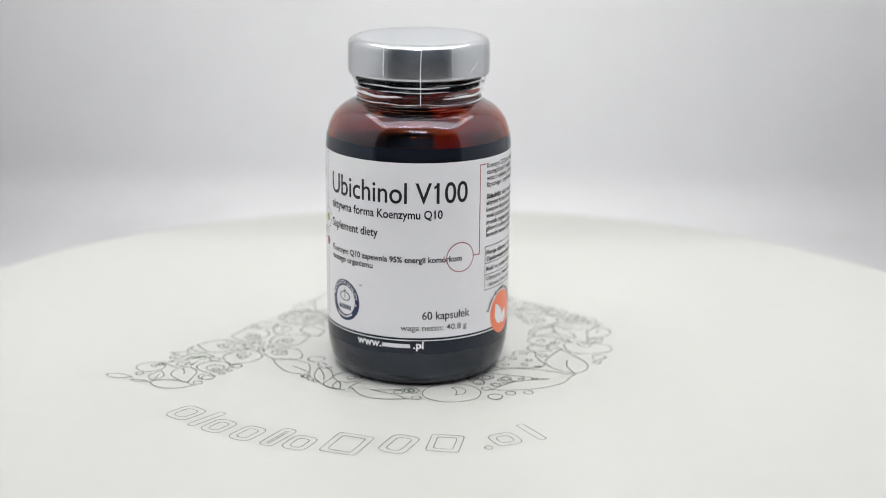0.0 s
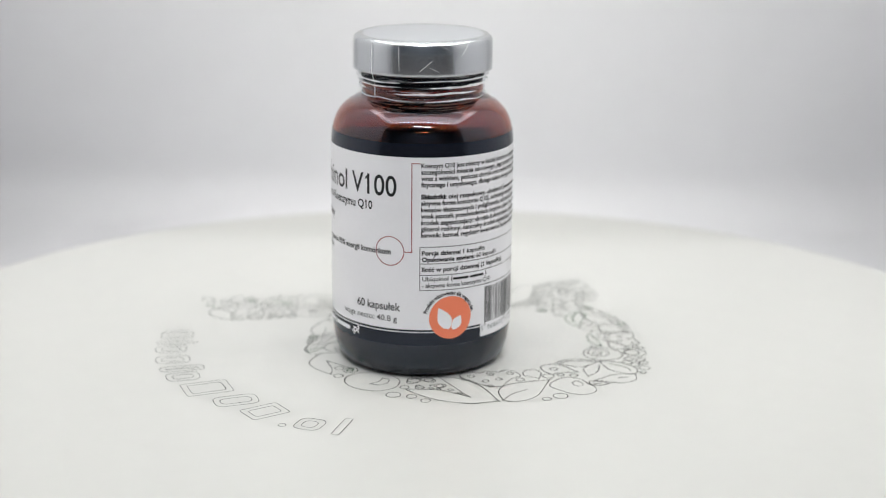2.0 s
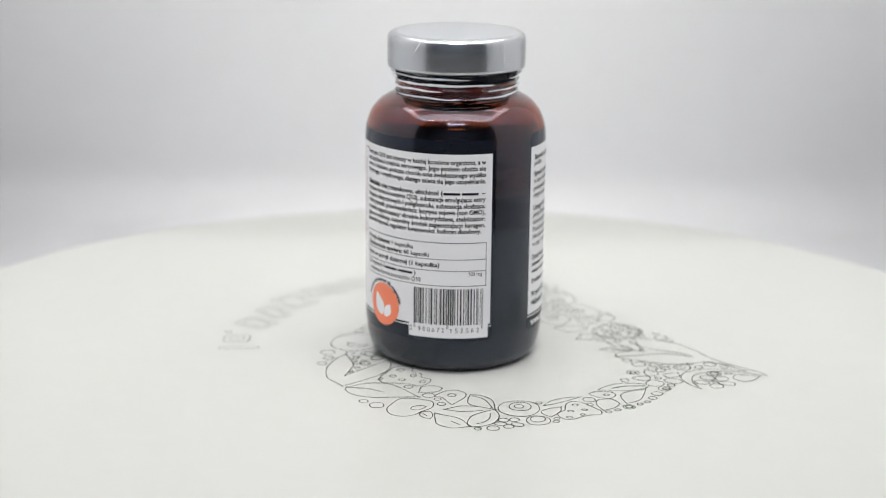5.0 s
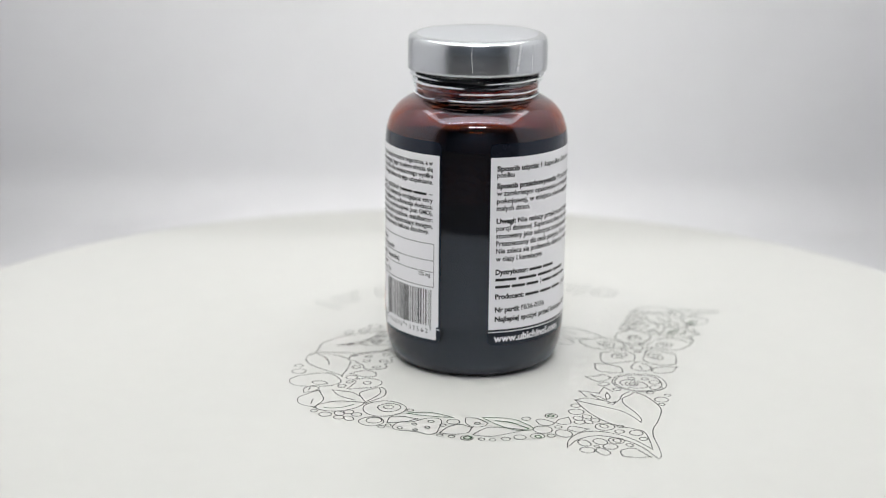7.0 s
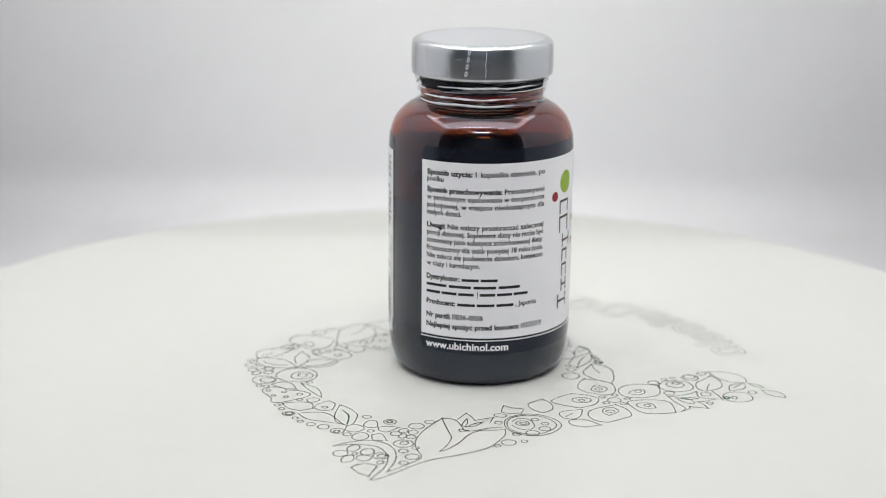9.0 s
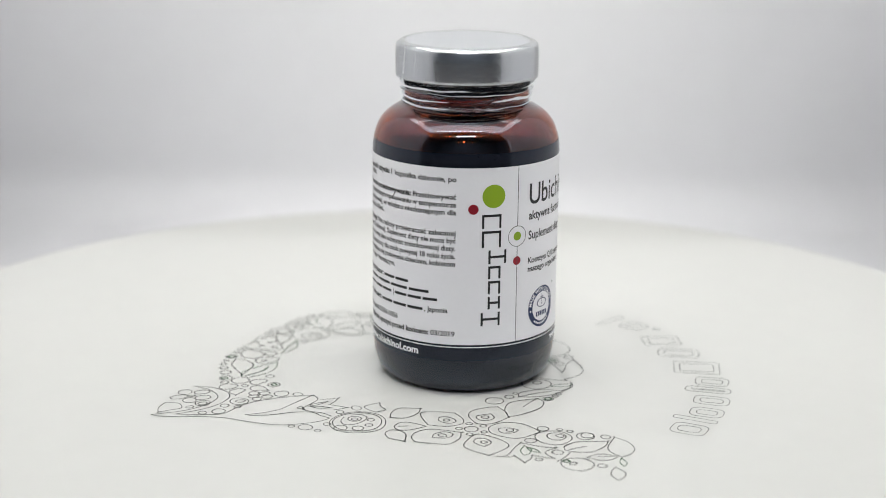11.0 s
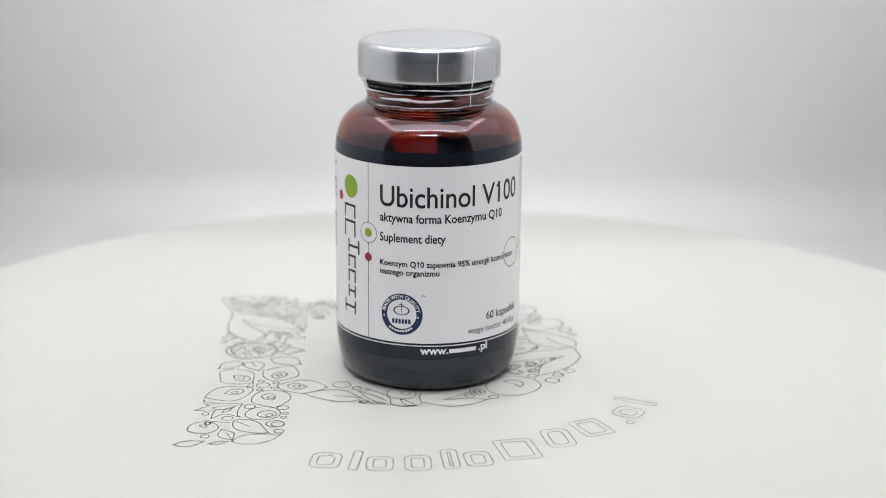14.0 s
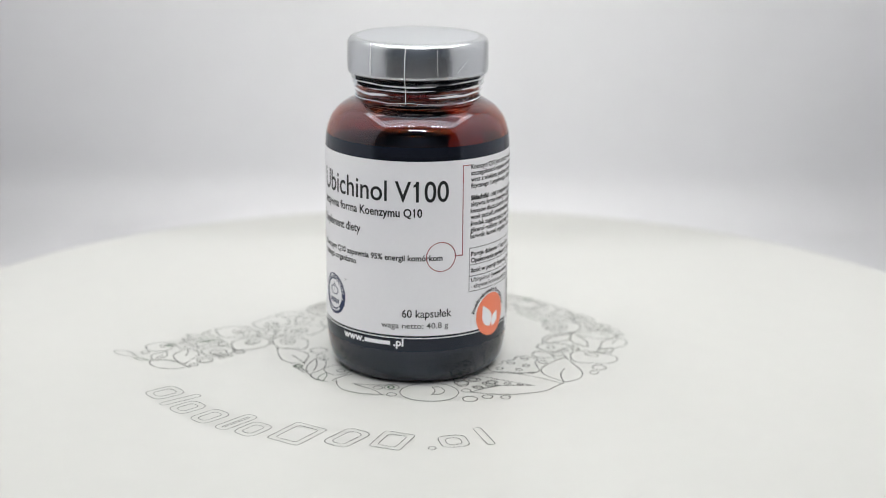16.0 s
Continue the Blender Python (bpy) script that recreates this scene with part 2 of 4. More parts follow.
def outline(ink, *pts):
    """A closed drawn line: a leaf, petal or fruit."""
    k = next((i for i in range(len(pts)) if pts[i] == pts[i - 1]), None)
    if k is not None:
        line = drawn(pts[k:] + pts[:k])
    else:
        n = len(pts)
        line = drawn(pts[-3:] + pts + pts[:3])
        line = line[5 * 3:5 * (3 + n)]
    part("printed_leaf", ribbon(line, True), ink, disc)


def drawn(pts):
    line = rounded(list(pts), 5)
    return [p for i, p in enumerate(line) if not i or math.dist(p, line[i - 1]) > 0.02]


def block(bx, by, tx, ty, w):
    """An outlined plain block standing on an arc, with a second line inside."""
    ux, uy = tx - bx, ty - by
    h = math.hypot(ux, uy)
    ux, uy = ux / h, uy / h
    vx, vy = uy, -ux
    inset = 1.9
    shapes = [(w / 2, 0.0, h)]
    if w > 4.2:
        shapes.append((w / 2 - inset, inset, h - inset))
    for half, lo, hi in shapes:
        c = min(2.4 if w < 9.2 else 1.0, half * 0.75)
        pts = []
        for cx, cy, a0 in ((half - c, hi - c, 0), (-half + c, hi - c, 90), (-half + c, lo + c, 180), (half - c, lo + c, 270)):
            for k in range(4):
                a = radians(a0 + 30 * k)
                px, py = cx + c * math.cos(a), cy + c * math.sin(a)
                pts.append((bx + vx * px + ux * py, by + vy * px + uy * py))
        part("printed_block", ribbon(pts, True, 0.27), INK_LINE, disc)


stroke(INK_LINE, (-55.4, -7.0), (-55.4, -7.0), (-63.2, -4.0), (-68.8, -2.7), (-74.1, -2.3), (-79.1, -3.2), (-83.0, -5.0), (-85.3, -5.9), (-87.4, -5.6), (-90.7, -3.7), (-94.6, -1.0), (-97.6, 1.5), (-97.6, 1.5))
stroke(INK_LINE, (-82.3, 20.1), (-82.3, 20.1), (-78.5, 16.3), (-76.3, 10.7), (-77.4, 6.0), (-81.2, 2.8), (-85.8, 1.2), (-90.9, 0.8), (-97.6, 1.5), (-97.6, 1.5))
stroke(INK_LINE, (-81.7, 18.8), (-79.8, 14.1), (-80.4, 8.0), (-84.2, 4.6), (-89.6, 2.9), (-95.3, 2.9), (-100.9, 4.3), (-103.9, 5.1), (-103.9, 5.1))
stroke(INK_LINE, (-103.9, 5.1), (-103.9, 5.1), (-102.5, 2.7), (-97.1, -1.4), (-91.1, -5.4), (-86.6, -9.7), (-83.8, -14.0), (-80.5, -18.5), (-76.6, -22.8), (-71.8, -25.3), (-65.2, -27.1), (-60.9, -26.6))
stroke(INK_LINE, (-60.9, -26.6), (-62.1, -23.5), (-62.7, -20.1), (-65.4, -17.5), (-68.7, -16.1), (-73.8, -14.7), (-79.0, -12.2), (-80.4, -10.5), (-80.4, -10.5), (-75.4, -11.8), (-70.1, -12.1), (-66.6, -11.0), (-61.5, -9.1), (-55.4, -7.0), (-55.4, -7.0))
stroke(INK_LINE, (-55.4, -7.0), (-55.4, -7.0), (-55.8, -10.8), (-59.7, -13.2), (-63.9, -15.3), (-63.2, -18.2), (-60.7, -21.7), (-59.7, -25.6))
stroke(INK_LINE, (-55.1, -11.8), (-55.1, -11.8), (-50.1, -13.5), (-50.1, -13.5), (-52.5, -15.4), (-55.3, -16.9), (-55.3, -16.9), (-53.5, -19.6), (-52.1, -22.0), (-52.1, -22.0), (-56.8, -21.5))
outline(INK_LINE, (-54.2, -14.3), (-54.2, -14.3), (-57.7, -15.0), (-61.0, -14.7), (-61.0, -14.7), (-59.3, -13.6))
outline(INK_LINE, (-61.0, -15.0), (-61.0, -15.0), (-57.8, -17.3), (-56.3, -19.4), (-56.3, -19.4), (-59.7, -17.6))
outline(INK_LINE, (-63.0, -13.2), (-63.0, -13.2), (-63.3, -14.6), (-63.6, -16.1), (-63.6, -16.1), (-65.0, -14.1))
oval(-82.8, 14.1, 1.75, 2.46, -103)
oval(-84.7, 9.7, 1.91, 2.45, -103)
oval(-87.2, 16.9, 2.11, 2.11, 0)
oval(-89.2, 9.8, 2.11, 2.11, 0)
oval(-90.7, 14.1, 1.72, 2.78, -103)
oval(-86.8, 12.9, 0.63, 1.01, -103)
oval(-86.9, 5.4, 2.25, 2.25, 0)
oval(-87.0, 5.2, 1.11, 1.42, -103)
oval(-91.6, 4.6, 0.94, 1.20, -103)
outline(INK_LINE, (-96.4, 11.9), (-96.4, 11.9), (-93.3, 9.7), (-93.2, 6.9), (-94.4, 5.1), (-97.1, 5.4), (-101.4, 5.9), (-101.4, 5.9), (-99.8, 9.1))
oval(-67.2, 2.5, 1.32, 1.77, -103)
oval(-67.9, -0.5, 1.32, 1.77, -103)
oval(-69.9, 4.3, 1.61, 1.61, 0)
oval(-71.5, -0.5, 1.39, 1.39, 0)
oval(-71.3, 2.0, 1.15, 1.74, -103)
oval(-59.0, -3.9, 1.48, 1.48, 0)
oval(-62.9, -0.6, 2.29, 2.29, 0)
oval(-61.0, 7.7, 1.90, 1.90, 0)
oval(-58.3, 15.2, 1.34, 1.34, 0)
oval(-60.9, 7.8, 0.87, 0.87, 0, INK_GREEN)
oval(-71.2, 21.6, 0.81, 1.06, -103, INK_GREEN)
oval(-59.7, 38.7, 1.12, 1.12, 0, INK_GREEN)
outline(INK_LINE, (-63.4, 14.8), (-63.4, 14.8), (-61.0, 13.7), (-61.4, 11.7), (-65.7, 10.7), (-66.5, 13.1), (-65.2, 14.8))
outline(INK_LINE, (-65.9, 10.2), (-65.9, 10.2), (-64.6, 7.8), (-64.9, 4.3), (-64.9, 4.3), (-68.9, 6.9), (-68.2, 9.6))
oval(-67.9, 17.0, 2.78, 2.78, 0)
oval(-69.0, 11.9, 1.03, 1.03, 0)
oval(-73.8, 14.0, 2.27, 2.97, -103)
oval(-72.9, 18.1, 1.20, 1.20, 0)
oval(-70.8, 21.5, 2.04, 2.04, 0)
oval(-76.9, 0.7, 2.87, 2.87, 0)
oval(-76.5, 0.6, 1.14, 1.49, -103)
oval(-79.5, -3.2, 1.01, 1.01, 0)
oval(-82.3, -0.2, 1.37, 1.37, 0)
oval(-86.0, -3.4, 1.99, 1.99, 0)
oval(-90.6, -1.8, 1.24, 1.24, 0)
outline(INK_LINE, (-71.9, 11.0), (-71.9, 11.0), (-70.8, 8.3), (-75.3, 6.0), (-75.3, 6.0), (-75.7, 9.7))
outline(INK_LINE, (-41.5, -23.8), (-41.5, -23.8), (-43.1, -26.6), (-43.4, -29.9), (-46.9, -29.8), (-46.9, -29.8), (-47.7, -26.9), (-47.0, -23.9))
oval(-50.0, -23.8, 1.91, 1.45, -103)
oval(-55.9, -24.0, 1.19, 1.19, 0)
oval(-55.8, -34.0, 8.45, 8.45, 0)
oval(-55.7, -33.6, 7.34, 7.34, 0)
oval(-55.1, -31.1, 1.99, 1.99, 0)
oval(-55.2, -31.3, 1.00, 1.00, 0)
oval(-51.5, -34.4, 1.10, 1.10, 0)
oval(-54.2, -37.7, 1.13, 1.13, 0)
oval(-58.2, -38.0, 1.73, 1.73, 0)
oval(-62.3, -34.9, 1.99, 1.99, 0)
oval(-64.1, -30.3, 1.17, 1.17, 0)
oval(-70.7, -28.9, 2.13, 2.13, 0)
oval(-73.7, -26.0, 0.94, 0.94, 0)
oval(-69.0, -33.2, 0.96, 0.96, 0)
stroke(INK_LINE, (-54.4, -27.9), (-51.7, -29.2), (-51.4, -32.1), (-53.8, -34.0), (-57.4, -34.8), (-60.0, -33.2), (-59.3, -30.2), (-56.9, -28.0))
oval(-26.4, 44.5, 6.54, 6.54, 0)
oval(-26.7, 42.9, 3.48, 3.48, 0)
oval(-26.3, 42.8, 1.53, 1.53, 0)
oval(-32.8, 53.7, 3.73, 3.73, 0)
oval(-32.6, 52.6, 2.32, 2.32, 0)
oval(-21.8, 57.8, 1.40, 2.00, -103)
oval(-22.5, 54.8, 1.54, 1.54, 0)
oval(-24.4, 59.7, 1.52, 1.52, 0)
oval(-25.7, 54.1, 1.52, 1.52, 0)
oval(-26.9, 57.8, 1.39, 1.96, -103)
oval(-19.9, 61.6, 1.88, 1.88, 0)
oval(-15.5, 62.7, 1.04, 1.04, 0)
oval(-38.1, 53.9, 0.98, 0.98, 0)
oval(-38.2, 51.5, 0.90, 0.90, 0)
outline(INK_GREEN, (-33.6, 41.4), (-33.6, 41.4), (-36.3, 36.3), (-40.3, 33.6), (-44.5, 32.4), (-44.5, 32.4), (-41.3, 35.6), (-37.1, 39.1))
outline(INK_LINE, (-36.4, 50.6), (-36.4, 50.6), (-33.3, 47.1), (-35.0, 43.9), (-39.0, 41.7), (-39.0, 41.7), (-39.0, 45.6))
outline(INK_LINE, (-41.0, 51.8), (-39.0, 49.9), (-38.3, 46.8), (-40.3, 44.1), (-40.4, 39.7), (-42.1, 36.6), (-44.5, 36.6), (-46.9, 38.5), (-49.1, 41.0), (-51.3, 43.6), (-51.1, 46.5), (-48.2, 47.3), (-45.4, 49.3), (-43.5, 51.2))
oval(-41.9, 49.9, 0.68, 0.93, -103)
oval(-42.1, 44.8, 0.68, 0.93, -103)
oval(-43.3, 39.5, 0.89, 0.89, 0)
oval(-45.8, 47.2, 0.68, 0.68, 0)
oval(-46.3, 43.1, 0.67, 0.92, -103)
oval(-47.4, 34.3, 1.94, 1.94, 0)
oval(-47.8, 38.5, 0.96, 0.96, 0)
oval(-32.2, 39.0, 1.01, 1.01, 0)
oval(-52.7, 29.4, 0.87, 0.87, 0)
outline(INK_LINE, (-52.0, 42.9), (-52.0, 42.9), (-49.8, 38.2), (-50.3, 34.0), (-54.3, 32.8), (-54.3, 32.8), (-56.7, 36.2), (-55.3, 40.2))
outline(INK_LINE, (-50.3, 31.9), (-47.1, 29.3), (-47.1, 29.3), (-49.5, 26.9), (-54.3, 26.7), (-54.3, 26.7), (-55.6, 29.2), (-53.9, 32.2))
outline(INK_GREEN, (-49.9, 25.3), (-49.9, 25.3), (-52.6, 21.6), (-57.1, 18.4), (-63.2, 18.0), (-63.2, 18.0), (-66.0, 19.2), (-63.7, 23.4), (-57.9, 25.1))
stroke(INK_GREEN, (-54.0, 23.7), (-57.4, 21.0), (-62.2, 20.0), (-65.0, 19.7))
stroke(INK_GREEN, (-54.6, 23.3), (-58.4, 20.9), (-62.7, 20.1), (-65.0, 20.0))
outline(INK_LINE, (-59.0, 36.2), (-59.0, 36.2), (-57.1, 30.4), (-58.5, 26.4), (-65.1, 21.2), (-65.1, 21.2), (-64.3, 26.9), (-63.0, 32.5))
oval(-53.5, 44.0, 0.95, 0.95, 0)
oval(-56.3, 41.9, 0.94, 0.94, 0)
oval(-59.7, 38.9, 1.86, 1.86, 0)
oval(-63.0, 36.1, 0.92, 0.92, 0)
oval(-65.3, 33.9, 0.92, 0.92, 0)
oval(-67.0, 30.3, 1.30, 1.30, 0)
oval(-68.4, 26.2, 1.75, 1.75, 0)
outline(INK_LINE, (34.0, 2.1), (34.0, 2.1), (36.5, 8.6), (37.6, 16.5), (35.8, 25.4), (32.3, 29.4), (29.8, 32.2), (29.8, 32.2), (24.3, 26.5), (19.6, 20.4), (17.4, 14.0), (17.9, 8.3), (19.0, 6.3), (19.0, 6.3), (24.4, 13.7), (29.7, 21.3), (30.6, 22.7), (30.6, 22.7), (29.7, 16.0), (29.6, 12.2), (31.2, 7.4))
oval(29.8, 5.0, 0.91, 1.62, 164)
oval(29.5, 8.9, 0.54, 1.06, 164)
oval(26.2, 9.9, 1.52, 1.52, 0)
oval(27.9, 14.9, 0.72, 1.04, 164)
oval(29.2, 18.8, 0.53, 1.03, 164)
oval(22.8, 4.1, 2.01, 2.01, 0)
oval(25.3, 0.6, 2.21, 2.21, 0)
oval(29.0, 11.3, 0.54, 0.79, 164)
outline(INK_LINE, (17.4, 16.7), (16.1, 12.7), (13.4, 11.3), (10.3, 12.1), (9.6, 16.2), (6.8, 17.5), (6.0, 21.1), (3.2, 22.4), (3.3, 26.1), (6.1, 29.1), (9.0, 27.7), (13.5, 27.5), (17.2, 27.5), (19.0, 25.4), (19.0, 21.7))
oval(13.6, 15.1, 1.16, 1.16, 0)
oval(8.9, 19.7, 0.90, 1.31, 164)
oval(15.4, 21.1, 1.05, 1.05, 0)
oval(12.0, 24.2, 1.05, 1.05, 0)
oval(5.3, 25.0, 0.89, 1.29, 164)
oval(18.9, 24.4, 0.71, 1.02, 164)
oval(9.2, 30.3, 1.37, 1.37, 0)
outline(INK_LINE, (28.3, 33.1), (28.3, 33.1), (22.2, 28.7), (15.7, 28.4), (10.5, 32.5), (5.2, 38.6), (5.2, 38.6), (12.8, 40.0), (20.3, 40.9), (25.9, 38.8), (28.5, 35.1), (28.5, 35.1))
stroke(INK_LINE, (28.3, 33.1), (28.3, 33.1), (21.7, 33.5), (16.3, 36.0))
oval(21.2, 44.6, 1.39, 1.39, 0)
oval(16.7, 47.4, 2.28, 2.28, 0)
oval(2.0, 37.0, 1.87, 1.87, 0)
oval(-5.1, 35.9, 1.24, 1.24, 0)
oval(-1.1, 39.9, 1.10, 1.10, 0)
oval(-2.7, 43.9, 1.30, 1.30, 0)
outline(INK_LINE, (5.2, 29.8), (5.2, 29.8), (1.7, 28.2), (-1.4, 30.1), (-0.5, 33.0), (1.9, 34.4), (5.4, 35.0), (5.4, 35.0))
outline(INK_LINE, (12.1, 45.2), (10.4, 41.2), (6.5, 40.3), (0.7, 41.9), (-0.4, 45.8), (0.5, 48.5), (2.6, 50.9), (4.3, 53.8), (7.9, 55.6), (11.8, 54.0), (13.2, 49.8))
outline(INK_LINE, (5.9, 47.5), (5.9, 47.5), (3.9, 46.1), (1.7, 46.7), (3.6, 49.6), (5.9, 49.4))
outline(INK_LINE, (2.6, 51.4), (2.6, 51.4), (-0.0, 50.6), (-1.2, 53.9), (-0.6, 56.6), (-0.6, 56.6), (1.6, 55.5), (2.8, 53.7))
stroke(INK_LINE, (2.0, 52.5), (0.4, 54.4))
outline(INK_LINE, (0.1, 37.5), (-2.3, 33.0), (-5.7, 31.3), (-8.8, 33.2), (-9.3, 37.1), (-5.9, 44.3), (-5.9, 44.3), (-4.2, 41.3), (-2.1, 38.1))
outline(INK_LINE, (-10.9, 34.4), (-10.9, 34.4), (-14.6, 35.4), (-18.0, 39.0), (-19.3, 46.1), (-19.3, 46.1), (-14.9, 44.8), (-11.0, 42.7), (-10.4, 37.9))
stroke(INK_LINE, (-11.2, 35.5), (-15.4, 38.3), (-18.4, 45.3))
stroke(INK_LINE, (-4.1, 48.3), (-4.1, 48.3), (-9.0, 44.7), (-14.1, 44.6))
stroke(INK_LINE, (-4.1, 48.3), (-4.1, 48.3), (-9.6, 49.4), (-15.7, 47.6))
outline(INK_LINE, (-1.5, 51.5), (-1.5, 51.5), (-3.8, 52.7), (-9.3, 55.2), (-12.9, 61.0), (-12.9, 61.0), (-8.2, 63.0), (-3.6, 60.8), (-2.3, 57.1))
stroke(INK_LINE, (-7.0, 57.5), (-10.1, 60.3))
outline(INK_LINE, (-13.0, 52.3), (-12.1, 56.0), (-12.2, 59.4), (-14.3, 61.0), (-17.4, 59.9), (-20.1, 56.8), (-21.0, 52.1), (-20.1, 48.3), (-18.9, 46.5), (-18.9, 46.5), (-16.2, 48.7))
stroke(INK_GREEN, (-18.1, 49.8), (-18.2, 53.8), (-16.7, 57.3), (-14.8, 58.7))
outline(INK_LINE, (31.5, -19.7), (27.6, -17.9), (25.0, -14.0), (24.6, -8.6), (27.3, -3.6), (32.2, -1.6), (36.1, -2.3), (39.7, -5.4), (40.5, -10.8), (38.9, -15.9), (35.5, -18.9))
outline(INK_LINE, (28.2, -9.1), (28.2, -9.1), (28.5, -6.8), (31.7, -5.7), (34.5, -7.3), (34.7, -10.0), (34.7, -10.0), (31.3, -8.6))
oval(26.6, -21.7, 2.33, 2.33, 0)
oval(26.6, -26.0, 1.47, 1.47, 0)
oval(33.1, -22.5, 1.53, 1.53, 0)
oval(26.3, 0.9, 1.79, 2.57, 83)
oval(23.2, 5.2, 1.98, 1.57, 83)
oval(32.5, 1.0, 1.46, 1.46, 0)
oval(40.0, 1.0, 2.27, 2.27, 0)
oval(38.7, 6.7, 1.61, 1.61, 0)
oval(39.9, 12.2, 1.53, 1.53, 0)
oval(30.5, 5.3, 1.47, 1.47, 0)
oval(26.0, 10.6, 1.43, 1.82, 83)
oval(26.7, 7.9, 0.72, 1.03, 83)
oval(22.6, 0.1, 1.59, 1.59, 0)
oval(26.6, -21.9, 0.89, 1.27, 83, INK_GREEN)
stroke(INK_LINE, (-3.1, -43.3), (-3.1, -43.3), (1.0, -43.3), (5.7, -44.0), (8.3, -44.9))
stroke(INK_LINE, (-3.1, -43.3), (-3.1, -43.3), (-0.5, -40.4), (5.1, -41.0), (8.7, -42.9))
stroke(INK_LINE, (-3.1, -43.3), (-3.1, -43.3), (2.4, -46.3), (7.6, -47.2), (12.1, -46.5), (16.8, -44.9), (19.0, -41.0))
oval(8.6, -37.0, 4.55, 4.55, 0)
oval(9.5, -36.1, 1.37, 1.37, 0)
outline(INK_GREEN, (11.0, -41.1), (11.0, -41.1), (13.7, -41.0), (18.2, -42.6), (18.2, -42.6), (16.3, -44.0), (13.7, -43.3))
stroke(INK_LINE, (8.7, -42.9), (11.4, -45.9), (15.0, -45.5), (18.0, -42.9))
stroke(INK_LINE, (13.1, -32.8), (13.1, -32.8), (14.8, -36.1), (18.3, -39.7), (18.7, -38.4), (18.7, -38.4))
stroke(INK_LINE, (18.7, -38.4), (18.7, -38.4), (22.6, -38.4), (27.3, -36.8), (30.9, -32.0), (32.9, -25.5), (32.9, -25.5))
stroke(INK_LINE, (32.9, -25.5), (32.9, -25.5), (28.6, -27.4), (24.7, -31.0), (22.0, -33.2), (22.0, -33.2), (23.5, -28.7), (24.8, -22.7))
oval(3.5, -49.5, 1.62, 1.62, 0)
oval(6.8, -48.8, 0.93, 0.93, 0)
oval(9.0, -47.7, 0.92, 0.92, 0)
oval(3.5, -49.5, 1.02, 1.02, 0, INK_GREEN)
oval(-11.4, -41.8, 2.78, 2.78, 0)
oval(-5.5, -41.5, 1.43, 1.43, 0)
oval(-2.1, -40.1, 0.80, 0.80, 0)
outline(INK_LINE, (-15.7, -54.7), (-15.7, -54.7), (-12.9, -49.2), (-7.6, -45.5), (0.8, -47.4), (0.8, -47.4), (0.7, -50.8), (-2.9, -54.1), (-7.8, -55.2), (-13.0, -55.5))
stroke(INK_LINE, (-7.2, -50.8), (-3.3, -48.9), (0.8, -47.4))
outline(INK_LINE, (-27.0, -54.0), (-27.0, -54.0), (-25.6, -48.2), (-22.1, -44.9), (-16.6, -45.1), (-13.6, -46.4), (-13.6, -46.4), (-14.1, -51.4), (-16.1, -55.3), (-16.1, -55.3), (-21.5, -56.6), (-25.2, -56.0))
outline(INK_LINE, (-24.6, -51.9), (-23.2, -49.1), (-18.7, -50.0), (-18.7, -50.0), (-19.8, -53.2), (-22.6, -53.9))
outline(INK_LINE, (-39.5, -47.0), (-39.5, -47.0), (-37.7, -40.9), (-35.4, -37.7), (-30.6, -40.3), (-27.5, -43.6), (-27.5, -43.6), (-28.2, -48.8), (-30.8, -51.9), (-35.6, -51.1))
outline(INK_LINE, (-50.0, -56.0), (-50.0, -56.0), (-48.8, -52.2), (-45.0, -49.8), (-40.2, -50.7), (-34.8, -57.3), (-34.8, -57.3), (-37.9, -60.9), (-43.0, -62.6), (-46.2, -59.9))
outline(INK_LINE, (-44.1, -56.0), (-44.1, -56.0), (-41.9, -54.0), (-38.6, -54.2), (-37.4, -56.9), (-40.4, -58.6))
outline(INK_LINE, (-38.1, -75.8), (-38.1, -75.8), (-40.0, -70.8), (-40.1, -66.2), (-36.4, -62.9), (-31.7, -60.9), (-29.4, -64.6), (-28.4, -70.4), (-30.4, -74.0))
outline(INK_LINE, (-35.5, -69.7), (-35.5, -69.7), (-36.1, -65.7), (-33.9, -63.7), (-31.7, -65.1), (-32.1, -68.5))
outline(INK_LINE, (-27.1, -65.4), (-27.6, -61.8), (-25.4, -58.4), (-20.3, -57.7), (-16.4, -60.6), (-15.1, -64.9), (-15.2, -69.6), (-15.2, -69.6), (-21.1, -70.5), (-24.5, -69.5))
outline(INK_LINE, (-25.0, -64.0), (-23.8, -60.9), (-20.7, -62.5), (-19.7, -65.1), (-19.7, -65.1), (-22.4, -65.8))
oval(-21.8, -51.3, 1.11, 1.11, 0)
oval(-32.7, -46.9, 2.26, 2.95, 13)
oval(-32.8, -46.9, 0.93, 0.93, 0)
oval(-40.6, -56.2, 1.03, 1.43, 13)
oval(-33.6, -67.0, 0.96, 0.96, 0)
oval(-21.8, -63.7, 1.07, 1.07, 0)
oval(-30.8, -56.8, 2.05, 2.05, 0)
oval(-33.5, -59.8, 0.98, 0.98, 0)
oval(-33.6, -54.5, 0.99, 0.99, 0)
oval(-28.8, -52.9, 0.99, 0.99, 0)
oval(-26.4, -56.7, 0.98, 0.98, 0)
oval(-29.0, -60.7, 0.89, 0.89, 0)
outline(INK_LINE, (-54.9, -49.6), (-54.9, -49.6), (-53.7, -45.7), (-50.7, -44.5), (-48.8, -47.1), (-49.4, -50.3), (-52.3, -54.0), (-52.3, -54.0))
